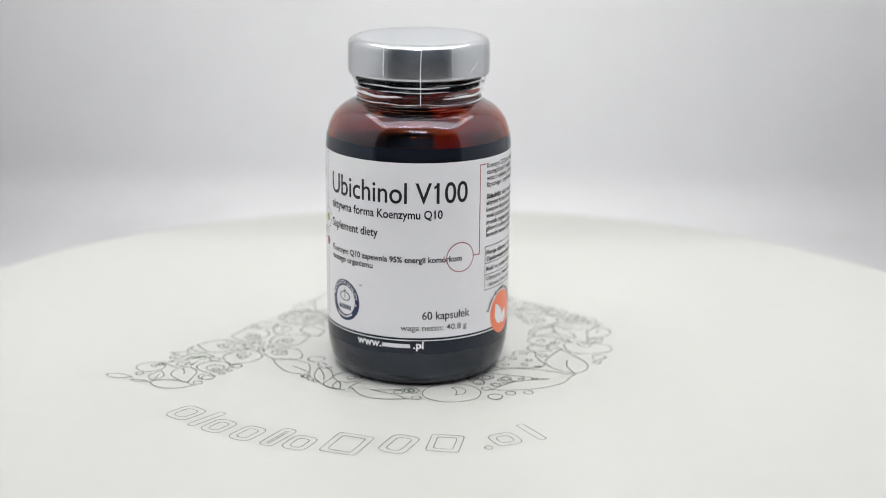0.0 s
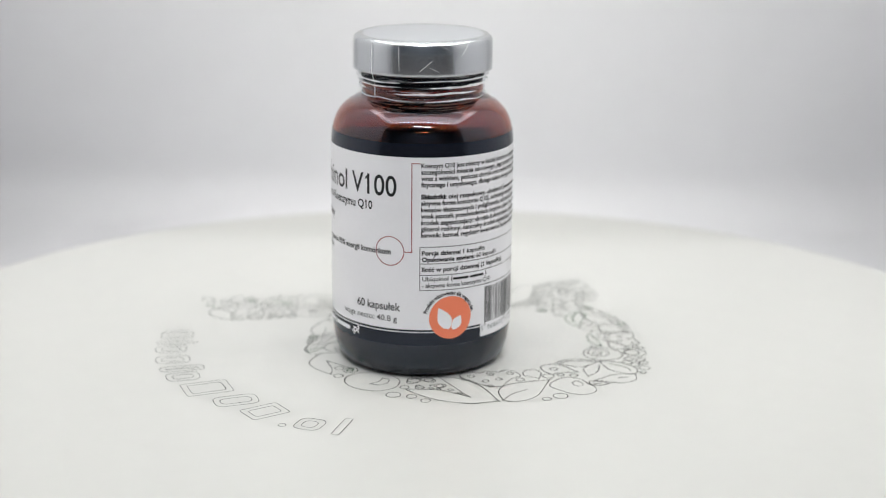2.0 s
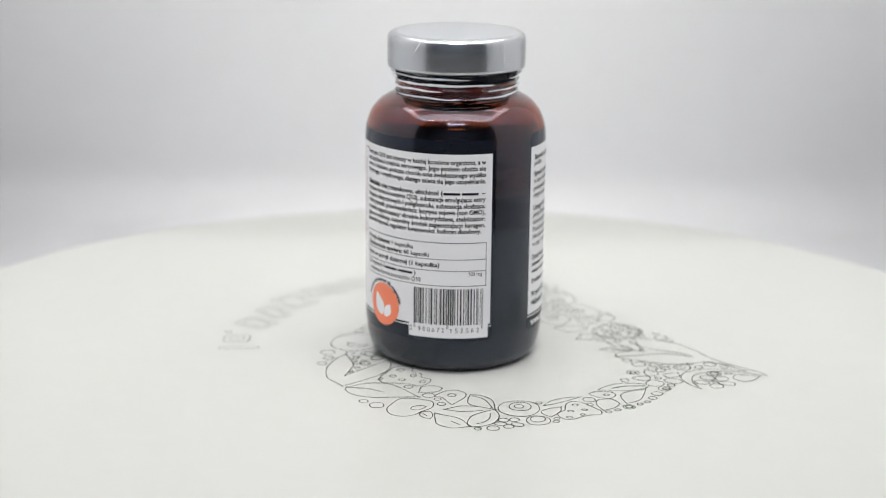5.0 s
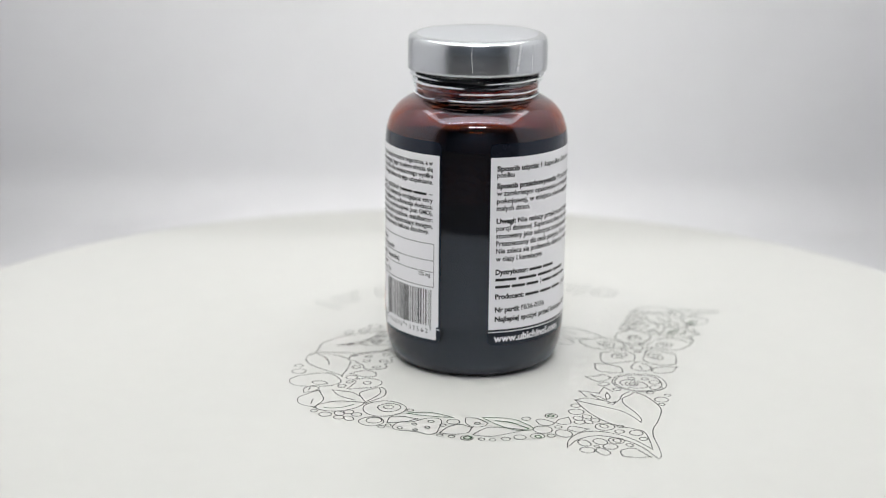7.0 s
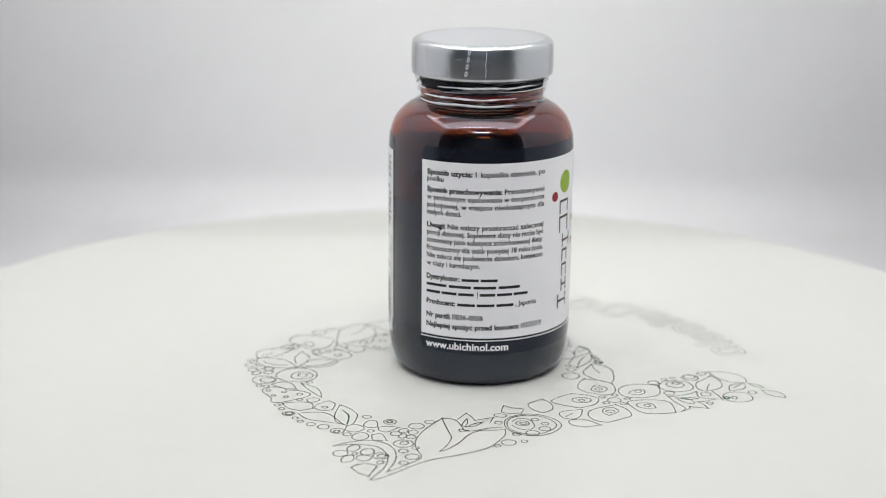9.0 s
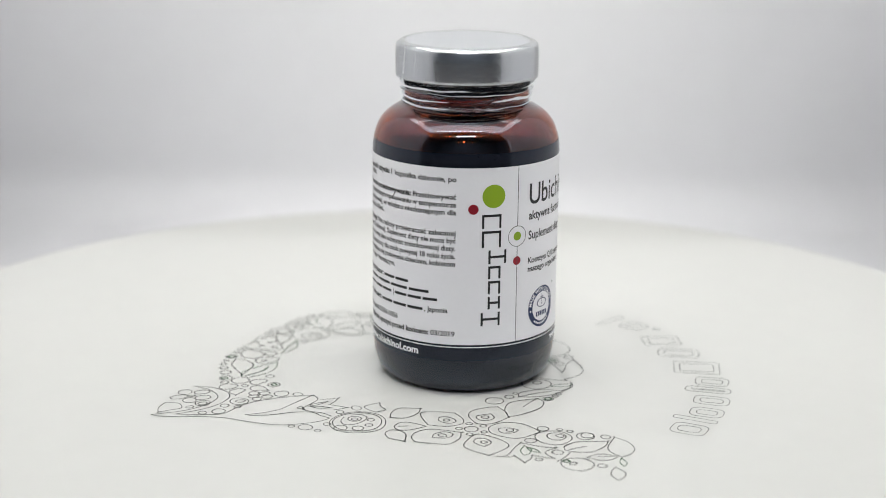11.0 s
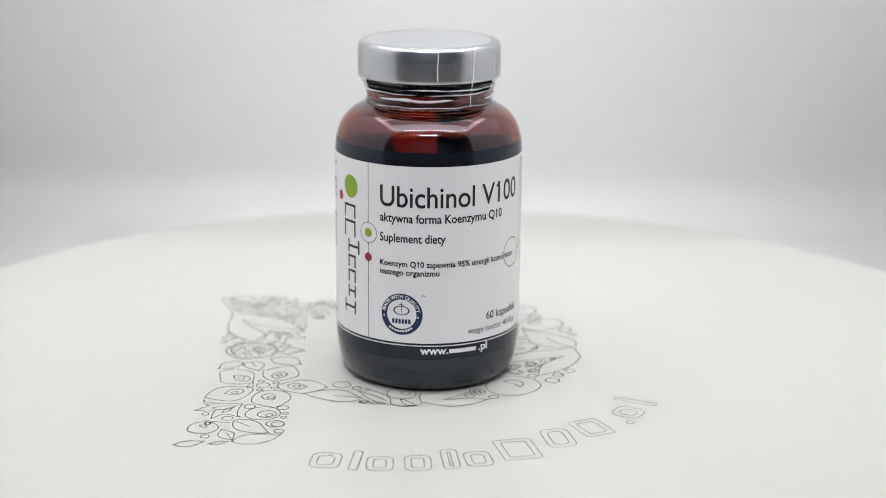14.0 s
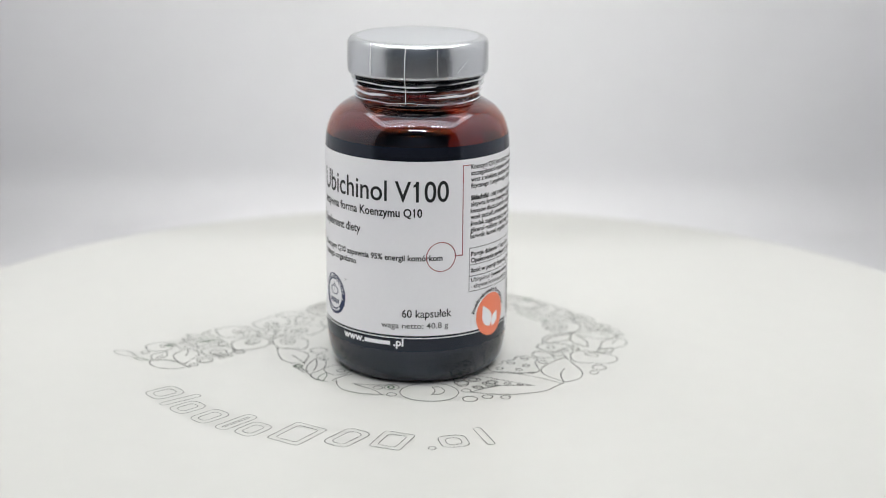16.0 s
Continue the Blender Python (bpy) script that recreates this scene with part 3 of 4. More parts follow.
outline(INK_LINE, (-49.1, -45.1), (-48.3, -42.4), (-45.0, -41.1), (-42.6, -43.1), (-40.6, -47.7), (-40.6, -47.7), (-44.8, -47.7), (-47.8, -46.9))
stroke(INK_LINE, (-47.5, -43.2), (-44.3, -45.0))
outline(INK_LINE, (-45.7, -36.0), (-45.7, -36.0), (-43.0, -32.7), (-38.8, -31.1), (-34.0, -34.8), (-34.0, -34.8), (-36.9, -37.6), (-42.0, -38.8))
oval(-14.7, -75.3, 5.35, 5.35, 0)
oval(-13.4, -75.0, 2.82, 2.82, 0)
oval(-12.3, -75.2, 0.98, 1.30, 13)
oval(-6.3, -79.5, 2.64, 2.64, 0)
oval(-5.4, -79.3, 1.94, 1.94, 0)
oval(-1.7, -83.1, 1.45, 1.45, 0)
oval(-9.3, -71.3, 0.85, 0.85, 0)
oval(-7.7, -74.1, 0.92, 0.92, 0)
oval(-13.0, -68.1, 1.72, 1.72, 0)
oval(-21.7, -73.4, 1.70, 1.70, 0)
oval(-20.6, -84.6, 1.64, 1.64, 0)
oval(-28.2, -85.9, 1.01, 1.01, 0)
oval(-21.2, -94.4, 4.58, 4.58, 0)
oval(-22.0, -93.4, 1.26, 0.81, 13)
oval(-16.2, -99.0, 1.29, 1.29, 0)
stroke(INK_LINE, (-36.9, -77.4), (-36.9, -77.4), (-34.1, -78.5), (-31.2, -76.9), (-28.4, -74.9), (-24.9, -73.2), (-24.9, -73.2), (-22.4, -78.0), (-19.8, -80.9), (-18.3, -81.4), (-18.3, -81.4))
stroke(INK_LINE, (-36.9, -77.4), (-36.9, -77.4), (-34.6, -79.5), (-32.3, -79.9), (-32.3, -79.9), (-32.8, -85.3), (-32.8, -85.3), (-29.8, -84.1), (-27.8, -82.3), (-27.8, -82.3), (-26.0, -85.4), (-24.2, -87.6), (-24.2, -87.6), (-23.5, -82.6), (-18.2, -81.8))
outline(INK_GREEN, (-30.0, -80.7), (-30.0, -80.7), (-28.4, -77.6), (-25.6, -75.6), (-25.6, -75.6), (-25.5, -78.7), (-28.2, -81.1))
outline(INK_GREEN, (-24.9, -82.5), (-24.9, -82.5), (-26.3, -78.9), (-25.4, -76.5), (-25.4, -76.5), (-24.4, -79.8))
outline(INK_LINE, (-17.9, -84.8), (-17.9, -84.8), (-16.1, -82.2), (-11.3, -81.5), (-6.4, -84.2), (-3.2, -86.0), (-3.2, -86.0), (-6.2, -88.4), (-11.6, -89.7), (-15.3, -88.0))
stroke(INK_LINE, (-17.0, -85.0), (-13.6, -85.1), (-11.0, -85.7))
outline(INK_LINE, (-7.5, -97.3), (-7.5, -97.3), (-7.9, -92.9), (-5.9, -89.2), (0.2, -84.8), (0.2, -84.8), (1.2, -89.6), (-0.5, -94.5), (-3.9, -96.9))
outline(INK_LINE, (-16.1, -92.0), (-16.1, -92.0), (-13.4, -91.8), (-10.8, -92.4), (-8.1, -96.3), (-8.1, -96.3), (-11.2, -97.0), (-13.9, -96.0))
stroke(INK_LINE, (-13.0, -93.3), (-9.1, -95.7))
stroke(INK_LINE, (-24.7, -89.8), (-24.7, -89.8), (-21.0, -88.5), (-17.4, -86.4))
oval(-22.5, -91.0, 0.89, 0.89, 0, INK_GREEN)
outline(INK_LINE, (-19.0, -109.1), (-19.0, -109.1), (-18.4, -105.5), (-15.9, -102.9), (-13.8, -102.0), (-13.8, -102.0), (-14.1, -106.4), (-16.6, -108.6))
outline(INK_GREEN, (-11.5, -102.7), (-11.5, -102.7), (-10.4, -99.6), (-8.2, -97.9), (-8.2, -97.9), (-9.1, -101.3))
block(25.6, -96.5, 20.3, -87.3, 8.4)
block(33.2, -93.0, 26.4, -81.2, 2.5)
block(39.5, -89.0, 33.6, -80.8, 7.4)
block(48.2, -82.6, 41.4, -74.0, 7.4)
block(55.1, -76.0, 45.8, -65.3, 4.6)
block(60.4, -69.6, 53.0, -62.2, 7.5)
block(67.3, -58.2, 56.2, -48.5, 11.1)
block(71.6, -43.9, 61.7, -34.7, 8.4)
block(75.8, -29.6, 64.9, -23.5, 9.5)
block(77.5, -8.7, 68.7, -9.6, 8.2)
block(76.9, 1.4, 63.8, -1.0, 2.4)
oval(77.5, -16.0, 1.18, 1.18, 0)

# ---- the pill bottle ----
bottle = tagged(new("pill_bottle"), "amber glass pill bottle with silver cap and printed wrap-around label", "bottle")
LIFT = 0.25
R_GLASS = 29.25
outer = rounded([(24.2, 0.0), (25.9, 0.9), (27.6, 3.2), (28.55, 6.5), (29.05, 10.0), (R_GLASS, 14.0)], 4)
outer += [(R_GLASS, 30.0), (R_GLASS, 50.0)]
outer += rounded([(R_GLASS, 70.0), (29.15, 74.0), (28.65, 77.5), (27.2, 81.2), (24.6, 84.2), (21.6, 86.1), (19.9, 87.0), (19.2, 88.0), (19.4, 89.0)], 4)
outer += [(19.3, 91.0), (18.6, 92.0), (18.6, 97.0), (18.4, 103.6), (16.8, 103.6)]
inner = [(16.4, 103.2), (16.4, 90.0)] + rounded([(16.8, 88.0), (18.4, 85.2), (22.0, 82.8), (25.0, 79.8), (26.6, 76.0), (27.1, 72.0)], 3) + [(27.1, 40.0), (27.1, 12.0)]
inner += rounded([(27.0, 9.0), (26.0, 4.0), (24.0, 2.3), (22.5, 2.0)], 3) + [(0, 2.1)]
glass_body = part("glass_body", bm_lathe([(0, 0.9), (16.0, 0.7), (22.4, 0.2), (23.2, 0.0)] + outer + inner, 128), AMBER, bottle, "dark amber glass body", True)

cap_profile = [(0, 106.5), (12.0, 106.5), (18.8, 106.45)] + rounded([(19.8, 106.4), (20.9, 106.05), (21.7, 105.2), (22.0, 104.0)], 4) + [(22.0, 102.0), (22.0, 96.5), (21.9, 95.7), (21.4, 95.3), (20.6, 95.5), (20.4, 103.2), (0, 103.8)]
cap = part("cap", bm_lathe(cap_profile, 128), SILVER, bottle, "silver metallic screw cap", True)

# added black ring that makes the neck gap under the cap read dark
part("neck_dark_ring", bm_lathe([(18.8, 96.8), (19.9, 96.8), (19.7, 93.8), (19.0, 91.6), (18.8, 91.4), (18.8, 96.8)], 96), DARK_FILL, bottle, "black ring added to darken the gap under the cap", True)


def crumple(a, z):
    fade = 1.0 if z < 94.7 else 0.12
    return fade * 0.75 * noise.noise(Vector((3.2 * math.cos(a), 3.2 * math.sin(a), z * 0.55))) + fade * 0.3 * noise.noise(Vector((11 * math.cos(a), 11 * math.sin(a), z * 1.4)))


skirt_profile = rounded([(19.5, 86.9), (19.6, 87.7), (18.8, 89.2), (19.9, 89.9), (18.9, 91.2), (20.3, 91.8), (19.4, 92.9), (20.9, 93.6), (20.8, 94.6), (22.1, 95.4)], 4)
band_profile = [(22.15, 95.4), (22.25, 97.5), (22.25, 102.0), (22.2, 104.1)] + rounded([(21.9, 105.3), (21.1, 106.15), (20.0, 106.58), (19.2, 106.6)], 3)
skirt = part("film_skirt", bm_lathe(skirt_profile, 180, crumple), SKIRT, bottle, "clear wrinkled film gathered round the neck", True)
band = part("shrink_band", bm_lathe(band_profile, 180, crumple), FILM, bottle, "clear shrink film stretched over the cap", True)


def on_round(r, degrees, z):
    a = radians(degrees)
    return Vector((r * math.cos(a) / 1000, r * math.sin(a) / 1000, z / 1000))


def band_tick(degrees, z0, z1, width, r=22.4, lean=0.0):
    bm = bmesh.new()
    n = 5
    cols = []
    for k in range(n):
        u = k / (n - 1)
        z = z0 + (z1 - z0) * u
        d = degrees + lean * u + 0.8 * noise.noise(Vector((degrees, z * 0.8, 0)))
        rr = r if z > 96.6 else r - 1.35 * min(1.0, (96.6 - z) / 3)
        cols.append((bm.verts.new(on_round(rr, d - width, z)), bm.verts.new(on_round(rr, d + width, z))))
    for a, b in zip(cols, cols[1:]):
        bm.faces.new((a[0], a[1], b[1], b[0]))
    return bm


def punched_loop(degrees, z, r=22.42):
    """One punched hole of the tear line: a small slanted pale loop."""
    bm = bmesh.new()
    n = 12
    rows = []
    for k in range(n):
        t = 2 * math.pi * k / n
        rows.append([bm.verts.new(on_round(r, degrees + math.degrees((w * math.cos(t) + 0.12 * math.sin(t)) / r), z + h * math.sin(t))) for w, h in ((0.48, 0.80), (0.24, 0.50))])
    for p, q in zip(rows, rows[1:] + rows[:1]):
        bm.faces.new((p[0], q[0], q[1], p[1]))
    return bm


for k in range(4):
    part("perforation", punched_loop(175.0 + 0.8 * k, 98.0 + 2.2 * k), CREASE_GLINT, band, "punched tear line in the film")
part("film_seam", band_tick(342.4, 88.0, 105.4, 0.35, 22.4), CREASE_GLINT, band, "pale vertical weld of the film")
# pale line painted where the box opening's edge reflects in the cap
part("film_crease_and_glint", band_tick(312.0, 96.8, 105.4, 0.42, 22.42), CREASE_GLINT, band, "pale upright line painted on the film")
# 137 and 8 paint the same reflected edges; 190.6 is a faint film line
for degrees in (190.6, 137.0, 8.0):
    part("film_crease_and_glint", band_tick(degrees, 97.2, 104.8, 0.16, 22.42), CREASE_GLINT, band, "pale upright line painted on the film")
for degrees, z0, z1, lean in ((25, 97.5, 100.5, 9), (40, 97.2, 98.6, -8), (60, 102, 105.6, 6), (48, 104.0, 105.4, -7), (166, 102.0, 102.6, 6)):
    part("film_crease_and_glint", band_tick(degrees, z0, z1, 0.3, 22.4, lean), CREASE_GLINT, band, "pale crease in the film")



def film_fold_glint(a0, a1, z, r, tall):
    """A neck fold with its highlight painted white, running part of the way round."""
    bm = bmesh.new()
    n = int((a1 - a0) / 3)
    rows = []
    for k in range(n + 1):
        a = a0 + (a1 - a0) * k / n
        sway = 0.55 * noise.noise(Vector((math.cos(radians(a)) * 2.2, math.sin(radians(a)) * 2.2, z)))
        t = tall * (0.35 + 0.65 * abs(noise.noise(Vector((a * 0.13, z, 4))))) * math.sin(math.pi * k / n) ** 0.4
        rows.append([bm.verts.new(on_round(r + d, a, z + sway + h)) for d, h in ((0.0, -0.5 * t), (0.18, 0.05 * t), (0.02, 0.5 * t))])
    for p, q in zip(rows, rows[1:]):
        for i in (0, 1):
            bm.faces.new((p[i], q[i], q[i + 1], p[i + 1]))
    return bm


folds = random.Random(11)
for z, r in ((93.7, 21.1), (92.1, 20.6), (90.0, 20.2), (87.8, 19.9)):
    a = folds.uniform(0, 40)
    while a < 355:
        span = folds.uniform(50, 120)
        part("film_fold_glint", film_fold_glint(a, min(a + span, 368), z + folds.uniform(-0.3, 0.3), r, folds.uniform(0.5, 1.7)), CREASE_GLINT, skirt, "film fold with a white highlight painted on", True)
        a += span + folds.uniform(10, 70)

# ---- the label ----
R_FILM, R_PAPER, R_INK, R_OVER = R_GLASS + 0.06, R_GLASS + 0.12, R_GLASS + 0.17, R_GLASS + 0.22


def glass_r(z):
    heights, radii = [q[1] for q in outer[:-4]], [q[0] for q in outer[:-4]]
    return float(np.interp(z, heights, radii))


def panel(a0, a1, z0, z1, r, corner=0.0, step=2.5, rows=1):
    """A bent sheet; its four corners may be rounded. With more rows it follows the glass."""
    bm = bmesh.new()
    n = max(2, int((a1 - a0) / step) + 1)
    angles = [a0 + (a1 - a0) * k / n for k in range(n + 1)]
    if corner:
        c = math.degrees(corner / r)
        angles += [a0 + c * f for f in (0.05, 0.15, 0.35, 0.65, 1.0)] + [a1 - c * f for f in (0.05, 0.15, 0.35, 0.65, 1.0)]
    angles = sorted(set(angles))
    cols = []
    for a in angles:
        cut = 0.0
        if corner:
            e = min(a - a0, a1 - a) * math.pi / 180 * r
            if e < corner:
                cut = corner - math.sqrt(max(0.0, corner ** 2 - (corner - e) ** 2))
        levels = [z0 + cut + (z1 - z0 - 2 * cut) * k / rows for k in range(rows + 1)]
        cols.append([bm.verts.new(on_round(r if rows == 1 else glass_r(z) + r - R_GLASS, a, z)) for z in levels])
    for p, q in zip(cols, cols[1:]):
        for k in range(rows):
            bm.faces.new((p[k], q[k], q[k + 1], p[k + 1]))
    return bm


A0, A1 = 150.0, 480.0
label = part("label", panel(A0, A1, 11.6, 76.4, R_FILM, 2.0, rows=40), LABEL_BLACK, bottle, "black film label with white printed panel", True)
part("white_panel", panel(A0 + 0.2, A1 - 1.2, 16.9, 72.2, R_PAPER), LABEL_WHITE, label, "white printed panel", True)
part("white_line", panel(A0 + 0.2, A1 - 0.4, 15.95, 16.25, R_PAPER), LABEL_WHITE, label)


def wrap(bm, r):
    for v in bm.verts:
        v.co = on_round(r, math.degrees(v.co.x / r), v.co.y)
    return bm


def slice_columns(bm, pitch=0.9):
    xs = [v.co.x for v in bm.verts]
    x = math.ceil(min(xs) / pitch) * pitch
    while x < max(xs):
        bmesh.ops.bisect_plane(bm, geom=bm.verts[:] + bm.edges[:] + bm.faces[:], plane_co=(x, 0, 0), plane_no=(1, 0, 0))
        x += pitch
    return bm


FONT_CAP = None


MARKED = {"ą": "a", "ó": "o", "ę": "e", "ć": "c", "ś": "s", "ń": "n", "ź": "z", "ż": "z"}


@functools.lru_cache(None)
def right_edge(text, bold):
    bm = plain_letters(text, bold)
    edge = extent(bm)[1]
    bm.free()
    return edge


def letters(text, bold=0.0):
    """A line of text; the marks of Polish letters are drawn as small strokes."""
    plain = "".join(MARKED.get(ch, ch) for ch in text)
    bm = plain_letters(plain, bold)
    for i, ch in enumerate(text):
        if ch == "1":
            stem = right_edge(plain[:i + 1], bold) - 0.06
            bm.faces.new([bm.verts.new((x, y, 0)) for x, y in ((stem, 1.0), (stem, 0.84), (stem - 0.24, 0.70), (stem - 0.24, 0.83))])
        if ch in MARKED:
            right = right_edge(plain[:i + 1], bold)
            mid = right - right_edge(MARKED[ch], bold) / 2
            w = 0.045 + bold
            if ch in "ąę":
                x = right - (0.02 if ch == "ą" else 0.18)
                quad = ((x - w, 0.03), (x - 1.6 * w, -0.22), (x + 1.2 * w, -0.24), (x + w, 0.03))
            elif ch == "ż":
                quad = ((mid - 1.3 * w, 0.86), (mid + 1.3 * w, 0.86), (mid + 1.3 * w, 1.0), (mid - 1.3 * w, 1.0))
            else:
                quad = ((mid - 1.4 * w, 0.83), (mid + 0.4 * w, 0.83), (mid + 3.0 * w, 1.06), (mid + 0.6 * w, 1.06))
            bm.faces.new([bm.verts.new((x, y, 0)) for x, y in quad])
    return bm


def plain_letters(text, bold=0.0):
    """The flat mesh of a line of text, with capitals 1 high, from x = 0 on."""
    global FONT_CAP
    cu = bpy.data.curves.new("letters", "FONT")
    cu.body, cu.size, cu.resolution_u, cu.offset = text, 1.0, 6 if len(text) < 16 and bold < 0.012 else 3, bold
    ob = new("letters", cu)
    bpy.context.view_layer.update()
    me = bpy.data.meshes.new_from_object(ob.evaluated_get(bpy.context.evaluated_depsgraph_get()))
    bpy.data.objects.remove(ob)
    bpy.data.curves.remove(cu)
    if FONT_CAP is None:
        FONT_CAP = 1.0
        probe = plain_letters("H")
        FONT_CAP = max(v.co.y for v in probe.verts)
        probe.free()
    bm = bmesh.new()
    bm.from_mesh(me)
    bpy.data.meshes.remove(me)
    if FONT_CAP != 1.0:
        for v in bm.verts:
            v.co /= FONT_CAP
    return bm


def arc_mm(degrees):
    return radians(degrees) * R_INK


def extent(bm):
    xs = [v.co.x for v in bm.verts]
    return min(xs), max(xs)


def line_of_text(name, text, a0, z, cap_h, a1=None, bold=0.0, ink=None, r=None, squeeze=1.0, fine=False):
    """Text on the label from angle a0, on the baseline z; a1: where it ends. '~' stands for a plain bar, '*' switches bold on or off."""
    whole = bmesh.new()
    x = 0.0
    strong = bold
    pieces = []
    word = ""
    for ch in text + "\0":
        if ch in "~*\0":
            if word:
                pieces.append((word, strong))
                word = ""
            if ch == "~":
                pieces.append(("~", 0))
            if ch == "*":
                strong = bold if strong > bold else bold + 0.022
        else:
            word += ch
    for piece, weight in pieces:
        if piece == "~":
            bmesh.ops.create_grid(whole, x_segments=5, y_segments=1, size=0.5)
            new_verts = whole.verts[-12:]
            for v in new_verts:
                v.co = Vector((x + (v.co.x + 0.5) * 3.6, 0.06 + (v.co.y + 0.5) * 0.55, 0))
            x += 4.0
        else:
            if not piece.strip():
                x += 0.35 * len(piece)
                continue
            bm = letters(piece, weight)
            lo, hi = extent(bm)
            lead = 0.35 * (len(piece) - len(piece.lstrip()))
            tail = 0.35 * (len(piece) - len(piece.rstrip()))
            for v in bm.verts:
                v.co.x += x + lead - lo
            me = bpy.data.meshes.new("piece")
            bm.to_mesh(me)
            bm.free()
            whole.from_mesh(me)
            bpy.data.meshes.remove(me)
            x += hi - lo + lead + tail + 0.08
        whole.verts.ensure_lookup_table()
    lo, hi = extent(whole)
    wide = (arc_mm(a1 - a0) / (hi - lo)) if a1 is not None else cap_h * squeeze
    for v in whole.verts:
        v.co = Vector((arc_mm(a0) + (v.co.x - lo) * wide, z + v.co.y * cap_h, 0))
    if fine:
        slice_columns(whole)
    rr = r or R_INK
    for v in whole.verts:
        v.co.x *= rr / R_INK
    return part(name, wrap(whole, rr), ink or INK_BLACK, label)


def bm_round(x, y, r_out, r_in=0.0, n=40):
    """A flat ring or disc in label millimetres, cut finely enough to bend."""
    bm = bmesh.new()
    steps = max(1, int((r_out - r_in) / 1.2) + 1)
    rows = []
    for s in range(steps + 1):
        q = r_in + (r_out - r_in) * s / steps
        if q < 1e-6:
            rows.append([bm.verts.new((x, y, 0))])
        else:
            rows.append([bm.verts.new((x + q * math.cos(2 * math.pi * k / n), y + q * math.sin(2 * math.pi * k / n), 0)) for k in range(n)])
    for lo, hi in zip(rows, rows[1:]):
        for k in range(n):
            j = (k + 1) % n
            bm.faces.new((lo[0], hi[k], hi[j]) if len(lo) == 1 else (lo[k], hi[k], hi[j], lo[j]))
    return bm


def round_mark(name, a, z, r_out, r_in, ink, r=None, text=""):
    return part(name, wrap(bm_round(arc_mm(a), z, r_out, r_in), r or R_INK), ink, label, text)


def bar_mark(name, a0, a1, z0, z1, ink, r=None, parent=None):
    return part(name, panel(a0, a1, z0, z1, r or R_INK), ink, parent or label)


def text_on_arc(name, text, a, z, radius, cap_h, from_deg, to_deg, ink, bold=0.0, r=None):
    bm = letters(text, bold)
    lo, hi = extent(bm)
    for v in bm.verts:
        u = (v.co.x - lo) / (hi - lo)
        t = radians(from_deg + (to_deg - from_deg) * u)
        q = radius + v.co.y * cap_h
        v.co = Vector((arc_mm(a) + q * math.cos(t), z + q * math.sin(t), 0))
    return part(name, wrap(bm, r or R_OVER), ink, label)


# front
line_of_text("title_text", "Ubichinol V100", 276.0, 59.7, 6.3, 371.6, bold=0.008, fine=True)
line_of_text("subtitle_text", "aktywna forma Koenzymu Q10", 275.8, 54.9, 2.6, 355.5, bold=0.018)
line_of_text("subtitle_text", "Suplement diety", 275.8, 48.7, 2.6, 316.0, bold=0.016)
line_of_text("claim_text", "Koenzym Q10 zapewnia 95% energii komórkom", 275.8, 41.1, 1.75, 368.0, bold=0.024)
line_of_text("claim_text", "naszego organizmu", 275.8, 38.4, 1.75, 312.5, bold=0.024)
line_of_text("count_text", "60 kapsułek", 343.5, 22.9, 2.5, 374.0, bold=0.010)
line_of_text("weight_text", "waga netto: 40.8 g", 330.5, 19.3, 1.8, 372.0, bold=0.006, ink=INK_GREY)
line_of_text("web_text", "www.~.pl", 301.2, 13.5, 2.3, 344.5, bold=0.03, ink=LABEL_WHITE)
round_mark("red_circle", 367.2, 42.2, 4.75, 4.5, INK_RED, text="thin dark red circle")
bar_mark("red_lead_line", 376.0, 381.2, 42.05, 42.3, INK_RED)
bar_mark("red_lead_line", 380.7, 381.2, 42.3, 70.2, INK_RED)
bar_mark("red_lead_line", 380.7, 386.0, 70.2, 70.45, INK_RED)
bar_mark("thin_line", 267.15, 267.55, 16.9, 50.4 - 3.2, INK_GREY)
bar_mark("thin_line", 267.15, 267.55, 50.4 + 3.2, 72.2, INK_GREY)
round_mark("green_dot", 251.6, 63.5, 3.6, 0, INK_LIME, text="lime green printed dot")
round_mark("red_dot", 239.4, 59.6, 1.55, 0, INK_RED, text="dark red printed dot")
round_mark("thin_circle", 267.3, 50.4, 3.25, 3.08, INK_GREY)
round_mark("green_dot", 267.3, 50.4, 1.35, 0, INK_LIME)
round_mark("red_dot", 267.3, 42.7, 1.35, 0, INK_RED)
# the upright maker's mark as plain blocks
for z0, z1, a_lo, a_hi in ((53.6, 57.9, 0, 1), (47.6, 52.8, 0, 1), (42.5, 46.8, 0.35, 1.3), (37.8, 41.8, 0.35, 1), (33.0, 37.1, 0.35, 1), (28.2, 32.2, 0.35, 1), (22.9, 27.2, 0, 1)):
    left, right = 244.6 + 11.8 * a_lo, 244.6 + 11.8 * a_hi
    bar_mark("maker_mark_block", left, left + 1.3, z0, z1, INK_BLACK)
    bar_mark("maker_mark_block", right - 1.3, right, z0, z1, INK_BLACK)
    bar_mark("maker_mark_block", left + 1.3, right - 1.3, *((z1 - 0.75, z1) if int(z0) % 2 else ((z0 + z1) / 2 - 0.37, (z0 + z1) / 2 + 0.37)), INK_BLACK)
